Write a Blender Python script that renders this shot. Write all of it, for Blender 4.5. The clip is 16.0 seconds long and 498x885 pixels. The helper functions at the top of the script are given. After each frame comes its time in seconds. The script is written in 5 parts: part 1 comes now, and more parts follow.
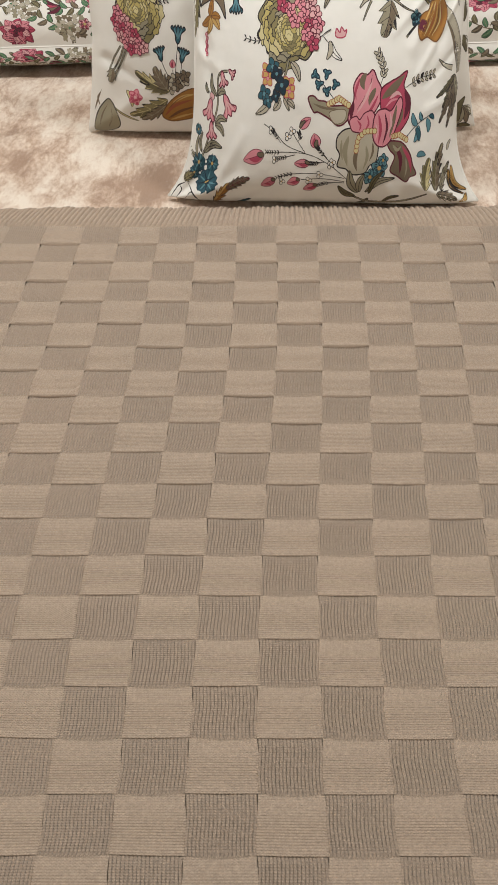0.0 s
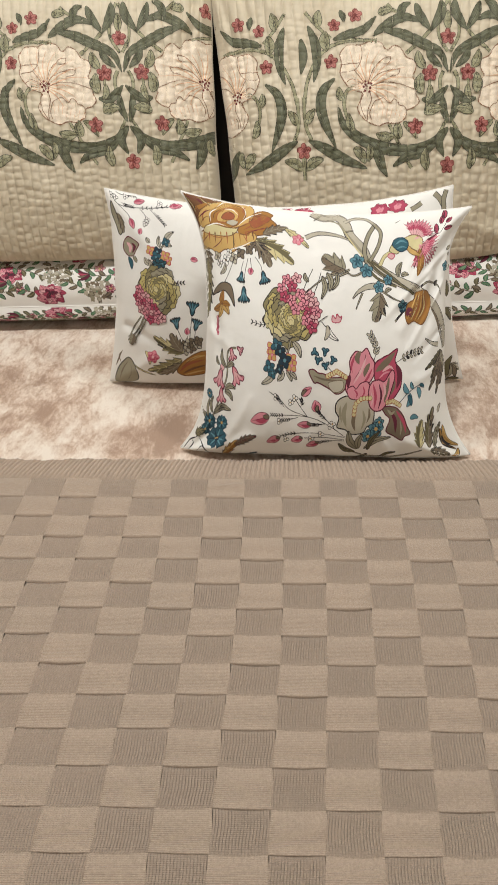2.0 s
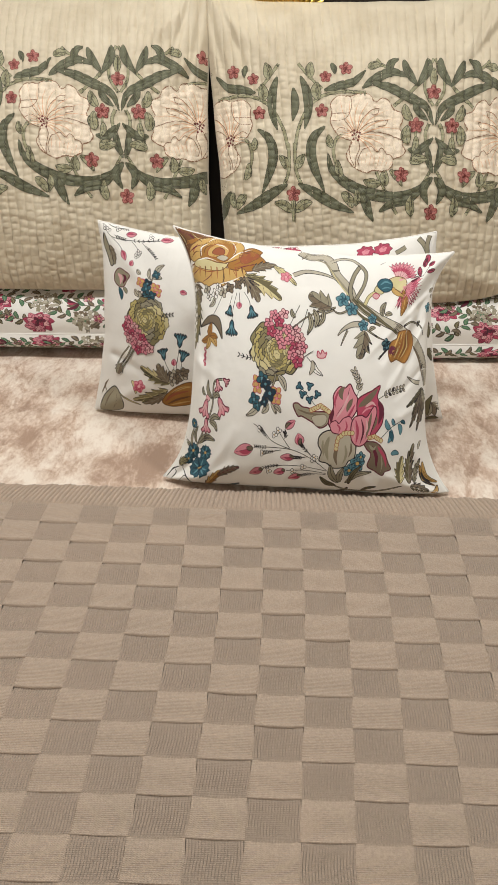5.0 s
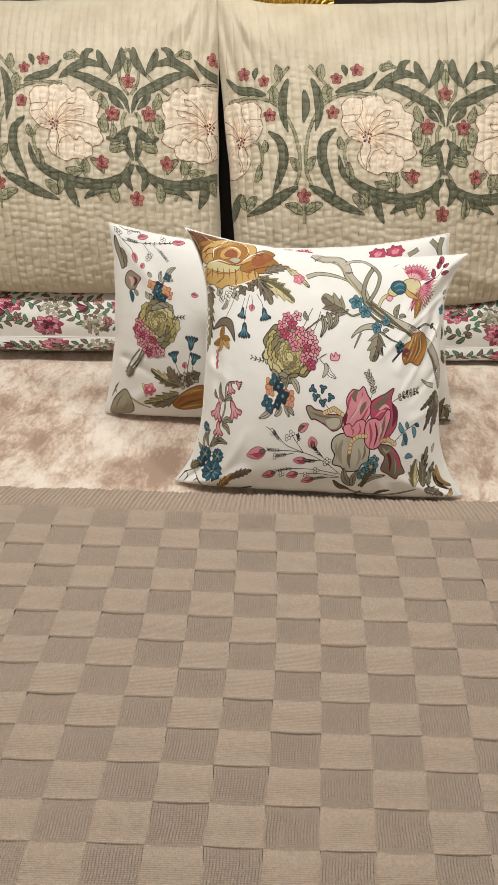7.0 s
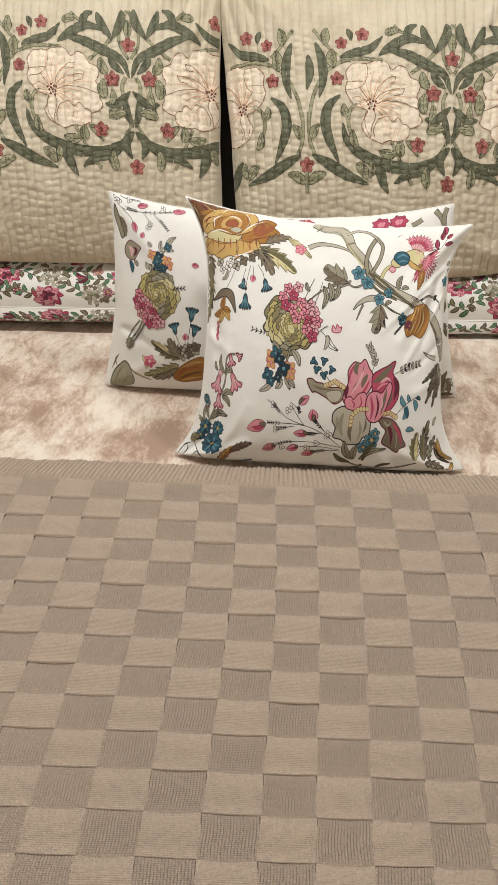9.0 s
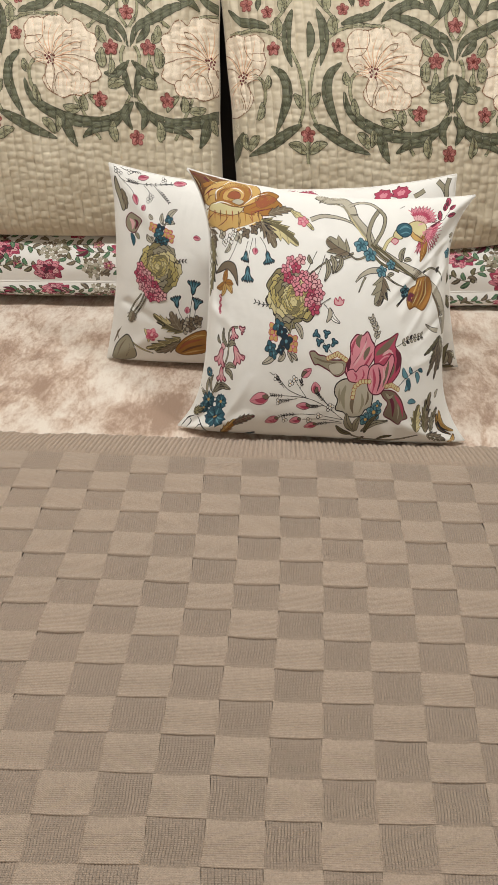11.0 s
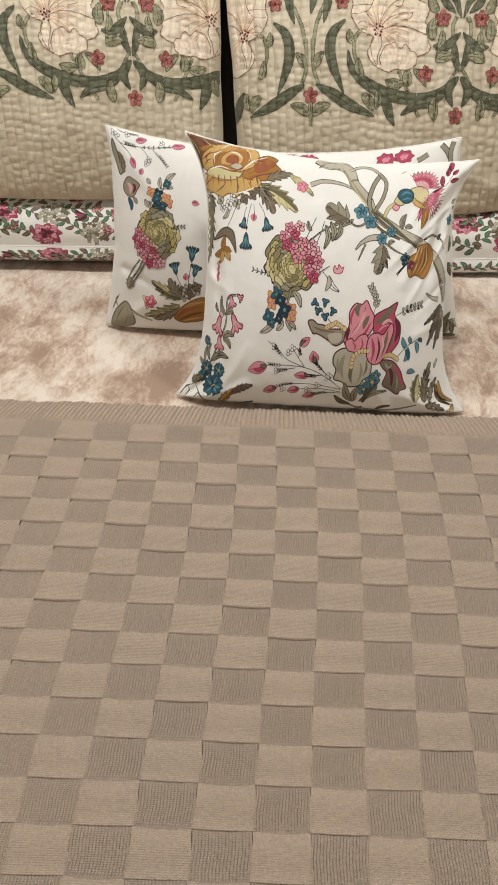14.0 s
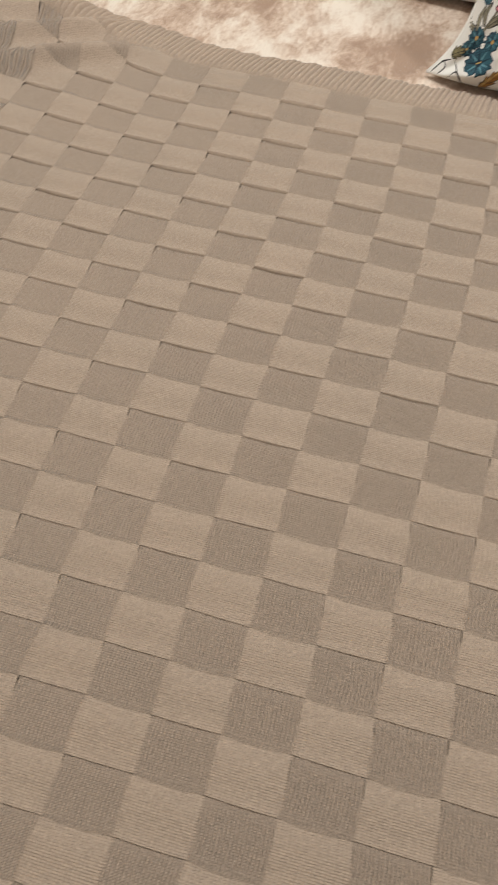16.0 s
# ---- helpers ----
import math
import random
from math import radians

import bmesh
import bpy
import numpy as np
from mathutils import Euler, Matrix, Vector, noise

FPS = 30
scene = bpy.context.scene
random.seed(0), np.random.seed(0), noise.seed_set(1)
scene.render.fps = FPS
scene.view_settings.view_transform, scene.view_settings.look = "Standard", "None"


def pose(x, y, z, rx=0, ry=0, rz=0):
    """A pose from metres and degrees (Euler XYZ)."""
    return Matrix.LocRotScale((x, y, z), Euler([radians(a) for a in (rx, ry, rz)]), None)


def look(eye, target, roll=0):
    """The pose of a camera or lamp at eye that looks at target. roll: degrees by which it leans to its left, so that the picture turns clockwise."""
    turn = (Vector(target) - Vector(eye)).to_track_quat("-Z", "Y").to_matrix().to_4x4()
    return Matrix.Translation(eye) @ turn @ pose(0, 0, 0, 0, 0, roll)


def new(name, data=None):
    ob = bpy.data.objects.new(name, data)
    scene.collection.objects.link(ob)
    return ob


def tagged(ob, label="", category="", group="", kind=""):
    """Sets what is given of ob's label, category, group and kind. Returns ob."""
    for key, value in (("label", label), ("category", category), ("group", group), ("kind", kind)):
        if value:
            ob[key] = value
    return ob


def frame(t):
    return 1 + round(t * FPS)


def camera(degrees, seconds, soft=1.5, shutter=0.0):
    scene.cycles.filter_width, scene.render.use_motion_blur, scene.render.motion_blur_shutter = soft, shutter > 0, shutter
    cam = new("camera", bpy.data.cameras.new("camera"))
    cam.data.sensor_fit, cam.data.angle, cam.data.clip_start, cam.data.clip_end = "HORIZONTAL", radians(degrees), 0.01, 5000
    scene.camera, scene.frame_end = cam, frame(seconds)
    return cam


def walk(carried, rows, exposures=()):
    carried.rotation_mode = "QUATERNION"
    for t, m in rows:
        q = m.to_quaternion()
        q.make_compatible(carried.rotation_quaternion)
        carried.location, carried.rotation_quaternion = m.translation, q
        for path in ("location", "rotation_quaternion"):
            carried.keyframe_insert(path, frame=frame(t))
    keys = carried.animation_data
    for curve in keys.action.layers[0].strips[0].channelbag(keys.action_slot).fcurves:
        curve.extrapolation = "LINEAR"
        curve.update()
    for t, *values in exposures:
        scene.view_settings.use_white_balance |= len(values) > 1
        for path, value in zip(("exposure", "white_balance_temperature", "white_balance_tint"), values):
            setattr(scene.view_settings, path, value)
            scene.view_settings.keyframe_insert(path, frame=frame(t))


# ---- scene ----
cam = camera(38.2, 16.0, 0.85, 0.2)
PATH = [
    (0, (0.03, -1.008, 1.3), (-0.096, 0.25, -0.25), -4.1),
    (0.5, (0.029, -0.975, 1.324), (-0.107, 0.295, -0.215), -4.3),
    (1, (0.033, -0.96, 1.36), (-0.113, 0.411, -0.089), -4.4),
    (1.5, (0.032, -0.957, 1.4), (-0.121, 0.541, 0.084), -4.2),
    (2, (0.038, -0.948, 1.42), (-0.114, 0.637, 0.21), -4.0),
    (2.5, (0.039, -0.952, 1.431), (-0.107, 0.687, 0.294), -3.6),
    (3, (0.035, -0.961, 1.425), (-0.099, 0.697, 0.315), -2.8),
    (3.5, (0.031, -0.979, 1.424), (-0.087, 0.675, 0.305), -1.9),
    (3.7, (0.032, -0.985, 1.422), (-0.082, 0.664, 0.296), -1.6),
    (6, (0.022, -0.956, 1.417), (-0.067, 0.702, 0.302), -0.7),
    (6.5, (0.014, -0.965, 1.425), (-0.077, 0.701, 0.322), -0.8),
    (7, (0.013, -0.962, 1.413), (-0.087, 0.694, 0.296), -1.0),
    (7.5, (0.016, -0.963, 1.415), (-0.091, 0.686, 0.289), -1.2),
    (8, (0.015, -0.963, 1.412), (-0.09, 0.677, 0.272), -1.1),
    (8.5, (0.016, -0.964, 1.41), (-0.089, 0.664, 0.253), -1.1),
    (9, (0.015, -0.959, 1.407), (-0.088, 0.656, 0.232), -0.8),
    (11.3, (0.007, -0.968, 1.416), (-0.088, 0.601, 0.179), -1.1),
    (11.5, (0.008, -0.966, 1.421), (-0.087, 0.606, 0.188), -1.2),
    (12, (0.013, -0.965, 1.422), (-0.077, 0.613, 0.197), -1.5),
    (12.5, (0.026, -0.963, 1.425), (-0.065, 0.62, 0.205), -1.9),
    (13, (0.033, -0.961, 1.422), (-0.057, 0.62, 0.201), -2.0),
    (13.5, (0.026, -0.96, 1.42), (-0.069, 0.599, 0.172), -1.7),
    (14, (0.022, -0.959, 1.419), (-0.09, 0.546, 0.106), -1.2),
    (14.5, (0.001, -0.971, 1.384), (-0.138, 0.437, -0.03), 0.0),
    (15, (-0.01, -0.97, 1.338), (-0.199, 0.295, -0.2), 0.4),
    (15.5, (-0.021, -0.961, 1.302), (-0.269, 0.111, -0.368), 0.5),
    (16, (-0.127, -0.994, 1.267), (-0.45, -0.012, -0.445), -0.9),
]
walk(cam, [(t, look(eye, target, roll)) for t, eye, target, roll in PATH], [(0.0, 0.0), (9.0, 0.0), (11.5, -0.08), (14.5, -0.08), (15.5, 0.0), (16.0, 0.05)])

# ---- world and lamps ----
world = bpy.data.worlds.new("room_air")
scene.world = world
world.use_nodes = True
world.node_tree.nodes["Background"].inputs[0].default_value = (1.0, 0.98, 0.94, 1)
world.node_tree.nodes["Background"].inputs[1].default_value = 0.10


def ceiling_or_fill_light(x, y, size, watts, colour=(0.99, 0.995, 0.965)):
    data = bpy.data.lights.new("downlight_and_fill_glow", "AREA")
    data.shape, data.size, data.energy, data.color = "DISK", size, watts, colour
    ob = new("downlight_and_fill_glow", data)
    ob.matrix_world = pose(x, y, 2.66)
    return ob


# Lamps are assumed overhead; the last is unseen fill added to brighten cushion fronts.
LAMPS = [(-1.1, 0.0, 0.22, 17), (0.95, 0.0, 0.22, 16.5), (-0.1, 0.0, 0.25, 16), (-0.05, -2.5, 0.3, 9)]
for lamp_x, lamp_y, lamp_size, lamp_watts in LAMPS:
    ceiling_or_fill_light(lamp_x, lamp_y, lamp_size, lamp_watts)


# ---- materials ----
class Nodes:
    """A small wrapper to build node materials."""

    def __init__(self, name):
        self.mat = bpy.data.materials.new(name)
        self.mat.use_nodes = True
        self.tree = self.mat.node_tree
        self.bsdf = self.tree.nodes["Principled BSDF"]
        self.coord = self.tree.nodes.new("ShaderNodeTexCoord").outputs["Object"]

    def add(self, kind, **inputs):
        node = self.tree.nodes.new(kind)
        for key, value in inputs.items():
            self.set(node.inputs[key.replace("_", " ")], value)
        return node

    def set(self, socket, value):
        if isinstance(value, bpy.types.NodeSocket):
            self.tree.links.new(value, socket)
        else:
            socket.default_value = value

    def scaled(self, sx, sy, sz, turn=0.0):
        m = self.add("ShaderNodeMapping", Vector=self.coord, Scale=(sx, sy, sz))
        m.inputs["Rotation"].default_value = (0, 0, turn)
        return m.outputs[0]

    def noise(self, scale, detail=3.0, rough=0.55, vector=None, distortion=0.0):
        return self.add("ShaderNodeTexNoise", Vector=vector or self.coord, Scale=scale, Detail=detail, Roughness=rough, Distortion=distortion).outputs["Fac"]

    def ramp(self, fac, stops):
        node = self.add("ShaderNodeValToRGB", Fac=fac)
        while len(node.color_ramp.elements) < len(stops):
            node.color_ramp.elements.new(0.5)
        for e, (at, c) in zip(node.color_ramp.elements, stops):
            e.position, e.color = at, (*c, 1)
        return node.outputs[0]

    def mix(self, fac, a, b, mode="MIX"):
        node = self.tree.nodes.new("ShaderNodeMix")
        node.data_type, node.blend_type = "RGBA", mode
        self.set(node.inputs[0], fac), self.set(node.inputs[6], a), self.set(node.inputs[7], b)
        return node.outputs[2]

    def math(self, op, a, b=0.0):
        node = self.tree.nodes.new("ShaderNodeMath")
        node.operation = op
        self.set(node.inputs[0], a), self.set(node.inputs[1], b)
        return node.outputs[0]

    def wave(self, axis, period, vector=None, distortion=0.0, detail_scale=1.0):
        node = self.add("ShaderNodeTexWave", Vector=vector or self.coord, Scale=2 * math.pi / (20 * period), Distortion=distortion, Detail=1.0, Detail_Scale=detail_scale)
        node.wave_type, node.bands_direction, node.wave_profile = "BANDS", axis, "SIN"
        return node.outputs["Fac"]

    def bump(self, height, strength, distance):
        node = self.add("ShaderNodeBump", Height=height, Strength=strength, Distance=distance)
        old = self.bsdf.inputs["Normal"].links
        if old:
            self.tree.links.new(old[0].from_socket, node.inputs["Normal"])
        self.tree.links.new(node.outputs[0], self.bsdf.inputs["Normal"])

    def finish(self, colour, rough=0.9, sheen=0.0, metal=0.0, spec=0.3, sheen_rough=0.4):
        b = self.bsdf.inputs
        self.set(b["Base Color"], (*colour, 1) if isinstance(colour, tuple) else colour)
        self.set(b["Roughness"], rough)
        b["Metallic"].default_value, b["Specular IOR Level"].default_value = metal, spec
        b["Sheen Weight"].default_value, b["Sheen Roughness"].default_value = sheen, sheen_rough
        return self.mat


def tint(c, k):
    return tuple(min(1.0, v * k) for v in c)


def cotton(name, c, vary=0.10):
    """Printed or plain woven cotton, with a fine weave and faint uneven dye."""
    n = Nodes(name)
    blot = n.noise(22.0, 4.0)
    col = n.ramp(blot, [(0.3, tint(c, 1 - vary)), (0.7, tint(c, 1 + vary * 0.6))])
    n.bump(n.noise(1600.0, 2.0), 0.25, 0.0004)
    n.bump(n.noise(24.0, 3.0), 0.3, 0.005)
    n.bump(n.noise(6.5, 3.0, 0.6, distortion=0.5), 0.30, 0.016)
    return n.finish(col, 0.85, 0.15, spec=0.25)


def thread(name, c, stripe=0.0016):
    """Satin-stitch embroidery: fine parallel threads."""
    n = Nodes(name)
    lines = n.noise(900.0, 2.0, vector=n.scaled(1.0, 1.0, 0.25))
    blot = n.noise(60.0, 3.0)
    col = n.mix(0.45, n.ramp(lines, [(0.3, tint(c, 0.75)), (0.7, tint(c, 1.2))]), n.ramp(blot, [(0.3, tint(c, 0.8)), (0.7, tint(c, 1.18))]))
    n.bump(lines, 0.5, 0.0006)
    return n.finish(col, 0.6, 0.2, spec=0.35)


def knit(name, c, stitch):
    """Knitted cotton yarn, heathered; the UV map counts stitches across and rows along."""
    n = Nodes(name)
    fibre = n.noise(650.0, 3.0, 0.6)
    patch = n.noise(5.0, 3.0)
    heather = n.mix(0.5, n.ramp(fibre, [(0.3, tint(c, 0.70)), (0.7, tint(c, 1.28))]), n.ramp(n.noise(300.0, 2.0, 0.7), [(0.35, tint(c, 0.72)), (0.65, tint(c, 1.28))]))
    faded = n.ramp(patch, [(0.3, tint(c, 0.93)), (0.7, (c[0] * 1.06, c[1] * 1.03, c[2] * 1.01))])
    col = n.mix(0.4, heather, faded)
    count = n.add("ShaderNodeSeparateXYZ", Vector=n.tree.nodes["Texture Coordinate"].outputs["UV"])
    across, along = count.outputs[0], count.outputs[1]
    side = n.math("ABSOLUTE", n.math("SUBTRACT", n.math("MULTIPLY", n.math("FRACT", across), 2.0), 1.0))
    if stitch == "stockinette":
        rows = n.math("SINE", n.math("MULTIPLY", n.math("ADD", along, n.math("MULTIPLY", side, 0.55)), 2 * math.pi))
        height = n.math("ADD", n.math("MULTIPLY", rows, 0.13), n.math("MULTIPLY", n.math("MULTIPLY", side, side), -1.0))
        n.bump(height, 1.0, 0.0017)
    elif stitch == "purl":
        rows = n.math("SINE", n.math("MULTIPLY", n.math("ADD", along, n.math("MULTIPLY", side, 0.25)), 2 * math.pi))
        height = n.math("ADD", n.math("MULTIPLY", rows, 0.5), n.math("MULTIPLY", side, -0.35))
        n.bump(height, 1.0, 0.0006)
    n.bump(n.noise(330.0, 2.0, 0.7), 0.5, 0.0009)
    n.bump(fibre, 0.3, 0.0006)
    return n.finish(col, 0.92, 0.25, spec=0.15)


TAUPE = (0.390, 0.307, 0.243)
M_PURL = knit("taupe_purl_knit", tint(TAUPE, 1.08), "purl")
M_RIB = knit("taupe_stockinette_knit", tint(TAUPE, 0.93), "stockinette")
M_BORDER = knit("taupe_rib_knit", TAUPE, "rib")
M_WHITE = cotton("white_printed_cotton", (0.775, 0.755, 0.72), 0.03)


def plush_material():
    n = Nodes("blush_crushed_plush")
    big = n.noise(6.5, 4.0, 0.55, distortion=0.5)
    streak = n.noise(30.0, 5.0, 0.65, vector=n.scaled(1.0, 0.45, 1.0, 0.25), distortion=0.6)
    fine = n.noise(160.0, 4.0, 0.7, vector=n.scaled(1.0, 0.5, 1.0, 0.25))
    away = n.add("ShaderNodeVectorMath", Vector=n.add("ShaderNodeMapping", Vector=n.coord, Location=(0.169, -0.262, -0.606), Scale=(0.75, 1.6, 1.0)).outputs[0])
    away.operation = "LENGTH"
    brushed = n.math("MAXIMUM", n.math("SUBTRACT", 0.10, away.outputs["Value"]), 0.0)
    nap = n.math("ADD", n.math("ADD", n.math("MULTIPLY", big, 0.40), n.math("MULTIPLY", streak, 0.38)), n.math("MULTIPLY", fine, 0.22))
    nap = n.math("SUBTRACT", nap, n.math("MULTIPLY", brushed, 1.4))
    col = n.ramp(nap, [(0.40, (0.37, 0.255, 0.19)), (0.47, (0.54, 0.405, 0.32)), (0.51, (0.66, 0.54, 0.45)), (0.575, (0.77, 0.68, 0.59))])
    n.bump(nap, 0.6, 0.012)
    n.bump(n.noise(900.0, 2.0), 0.5, 0.0010)
    return n.finish(col, 0.75, 0.6, spec=0.2, sheen_rough=0.3)


def quilt_material():
    n = Nodes("cream_quilted_satin_cotton")
    blot = n.noise(14.0, 4.0)
    col = n.ramp(blot, [(0.3, (0.50, 0.425, 0.31)), (0.7, (0.605, 0.53, 0.405))])
    n.bump(n.noise(60.0, 4.0, vector=n.scaled(1.3, 1.0, 0.8)), 0.35, 0.004)
    n.bump(n.noise(1400.0, 2.0), 0.2, 0.0004)
    return n.finish(col, 0.62, 0.3, spec=0.35)


def plain_material(name, c, rough, metal=0.0, grain=30.0, bump=0.1, vary=0.1):
    n = Nodes(name)
    g = n.noise(grain, 4.0)
    n.bump(g, bump, 0.002)
    n.bump(n.noise(grain * 18, 2.0), bump * 0.7, 0.0006)
    return n.finish(n.ramp(g, [(0.3, tint(c, 1 - vary)), (0.7, tint(c, 1 + vary))]), rough, metal=metal, spec=0.4)


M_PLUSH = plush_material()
M_QUILT = quilt_material()
M_DARK = plain_material("dark_brown_leather", (0.020, 0.014, 0.010), 0.45, grain=90.0)
M_GREY = plain_material("dark_grey_leather", (0.050, 0.045, 0.038), 0.5, grain=90.0)
M_GOLD = plain_material("brushed_gold_metal", (0.83, 0.60, 0.16), 0.32, 1.0, 60.0)
M_WALL = plain_material("warm_white_wall_paint", (0.68, 0.62, 0.53), 0.9)
M_CEIL = plain_material("white_ceiling_paint", (0.78, 0.76, 0.72), 0.9)
M_FLOOR = plain_material("oak_floor", (0.32, 0.21, 0.12), 0.45, grain=8.0)
M_MATTRESS = cotton("mattress_ticking", (0.75, 0.72, 0.66))


# ---- mesh helpers ----
def grid_data(P, close=False):
    """Vertices and quads of a grid of points P[a, b, 3]."""
    na, nb = P.shape[:2]
    idx = np.arange(na * nb).reshape(na, nb)
    quads = np.stack([idx[:-1, :-1], idx[1:, :-1], idx[1:, 1:], idx[:-1, 1:]], -1).reshape(-1, 4)
    return P.reshape(-1, 3), quads


def mesh_from(name, pieces, mats, smooth=True, counts=None):
    """One mesh out of pieces of (vertices, faces, material slot)."""
    verts, faces, slots, at = [], [], [], 0
    for v, f, slot in pieces:
        verts.append(np.asarray(v, float))
        f = np.asarray(f)
        faces.extend((f + at).tolist())
        slots.extend([slot] * len(f))
        at += len(v)
    me = bpy.data.meshes.new(name)
    me.from_pydata(np.concatenate(verts).tolist(), [], faces)
    for m in mats:
        me.materials.append(m)
    me.polygons.foreach_set("material_index", slots)
    me.polygons.foreach_set("use_smooth", [smooth] * len(me.polygons))
    if counts is not None:
        at = np.zeros(len(me.loops), int)
        me.loops.foreach_get("vertex_index", at)
        me.uv_layers.new(name="stitches").data.foreach_set("uv", np.asarray(counts)[at].ravel())
    me.update()
    return me


def thing(name, label, category, group="", kind="", at=(0, 0, 0)):
    ob = new(name)
    ob.location = at
    ob.empty_display_size = 0.1
    return tagged(ob, label, category, group, kind)


def part(name, me, parent, label="", kind=""):
    ob = new(name, me)
    if parent is not None:
        ob.parent = parent
        ob.matrix_parent_inverse = Matrix.Translation(parent.location).inverted()
    return tagged(ob, label, kind=kind)


def box_mesh(name, lo, hi, mat, bevel=0.0, segs=3):
    bm = bmesh.new()
    bmesh.ops.create_cube(bm, size=1.0)
    for v in bm.verts:
        v.co = Vector([lo[k] + (v.co[k] + 0.5) * (hi[k] - lo[k]) for k in range(3)])
    if bevel:
        bmesh.ops.bevel(bm, geom=bm.edges[:], offset=bevel, segments=segs, affect="EDGES", profile=0.6)
    me = bpy.data.meshes.new(name)
    bm.to_mesh(me)
    bm.free()
    me.materials.append(mat)
    if bevel:
        me.polygons.foreach_set("use_smooth", [True] * len(me.polygons))
    return me


def wobble(x, y, scale, seed=0.0):
    """Smooth, repeatable unevenness between about -1 and 1."""
    x, y = np.asarray(x, float) * scale, np.asarray(y, float) * scale
    return (np.sin(1.7 * x + 0.9 * y + seed) + np.sin(-1.1 * x + 2.1 * y + 1.3 * seed + 1.0) + np.sin(2.9 * x - 1.6 * y + 2.1 * seed + 2.0) + np.sin(0.6 * x + 3.3 * y + 0.7 * seed)) / 4


# ---- room ----
X0, X1, Y0, Y1, ROOF = -2.3, 2.1, -2.9, 1.1, 2.7
tagged(part("floor", box_mesh("floor", (X0, Y0, -0.1), (X1, Y1, 0), M_FLOOR), None), "brown oak floor", "floor", kind="structure")
tagged(part("ceiling", box_mesh("ceiling", (X0, Y0, ROOF), (X1, Y1, ROOF + 0.1), M_CEIL), None), "white painted ceiling", "ceiling", kind="structure")
for wall_name, lo, hi in (("wall_north", (X0, Y1, 0), (X1, Y1 + 0.1, ROOF)), ("wall_south", (X0, Y0 - 0.1, 0), (X1, Y0, ROOF)), ("wall_east", (X1, Y0 - 0.1, 0), (X1 + 0.1, Y1 + 0.1, ROOF)), ("wall_west", (X0 - 0.1, Y0 - 0.1, 0), (X0, Y1 + 0.1, ROOF))):
    tagged(part(wall_name, box_mesh(wall_name, lo, hi, M_WALL), None), "warm white painted wall", "wall", kind="structure")


# Rims for the assumed lamps, the added fill behind the camera included.
for lamp_x, lamp_y, lamp_size, lamp_watts in LAMPS:
    fitting = thing("assumed_downlight", "round white downlight set in the ceiling, assumed and out of view", "ceiling light", "ceiling downlights", at=(lamp_x, lamp_y, 2.69))
    ang = np.linspace(0, 2 * math.pi, 49)
    rim = np.stack([np.stack([lamp_x + r * np.cos(ang), lamp_y + r * np.sin(ang), 0 * ang + h], -1) for r, h in ((lamp_size / 2 + 0.004, 2.699), (lamp_size / 2 + 0.004, 2.672), (lamp_size / 2 + 0.022, 2.672), (lamp_size / 2 + 0.026, 2.699))])
    part("rim", mesh_from("assumed_downlight_rim", [(*grid_data(rim), 0)], [M_CEIL]), fitting)

# ---- bed ----
BX0, BX1, BY0, BY1 = -0.95, 0.88, -1.12, 0.90
bed = thing("bed", "wide bed with a dark upholstered headboard", "bed", at=((BX0 + BX1) / 2, 0, 0))
part("bed_base", box_mesh("bed_base", (BX0, BY0, 0.0), (BX1, BY1, 0.30), M_DARK, 0.02), bed)
MID = -0.035
part("headboard_centre", box_mesh("headboard_centre", (MID - 0.43, 0.925, 0.0), (MID + 0.43, 1.02, 1.75), M_DARK, 0.015), bed, "dark brown leather headboard panel")
for side in (-1, 1):
    a, b = sorted((MID + side * 0.434, MID + side * 0.98))
    part("headboard_wing", box_mesh("headboard_wing", (a, 0.915, 0.0), (b, 1.02, 1.75), M_GREY, 0.015), bed, "dark grey leather headboard panel")
mattress = tagged(part("mattress", box_mesh("mattress", (BX0 + 0.01, BY0 + 0.01, 0.302), (BX1 - 0.01, BY1, 0.590), M_MATTRESS, 0.05, 5), None), "thick white mattress on the bed base", "mattress")


def sheet_z(x, y):
    return 0.606 + 0.0035 * wobble(x, y, 9.0, 2.0) + 0.0015 * wobble(x, y, 31.0, 5.0)


def sheet_mesh():
    """The plush bedspread: a soft top that drops over both sides and the foot."""
    xs = np.linspace(-1.10, 1.03, 200)
    ys = np.linspace(-1.26, 0.89, 200)
    X, Y = np.meshgrid(xs, ys, indexing="ij")
    over = np.maximum(np.maximum(BX0 - X, X - BX1), BY0 - Y)
    Z = sheet_z(X, Y) - 0.010 * np.exp(over.clip(-0.2, 0) / 0.03) - 3.2 * over.clip(0, None)
    cx = np.clip(X, BX0 - 0.02, BX1 + 0.02) + 0.006 * np.sin(Y * 25) * (over > 0)
    cy = np.clip(Y, BY0 - 0.02, None)
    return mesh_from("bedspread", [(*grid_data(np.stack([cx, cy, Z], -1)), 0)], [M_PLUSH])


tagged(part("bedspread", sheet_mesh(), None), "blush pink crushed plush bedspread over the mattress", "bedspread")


# ---- knitted throw ----
CW, CH, TOP = 0.0635, 0.0473, 0.6165


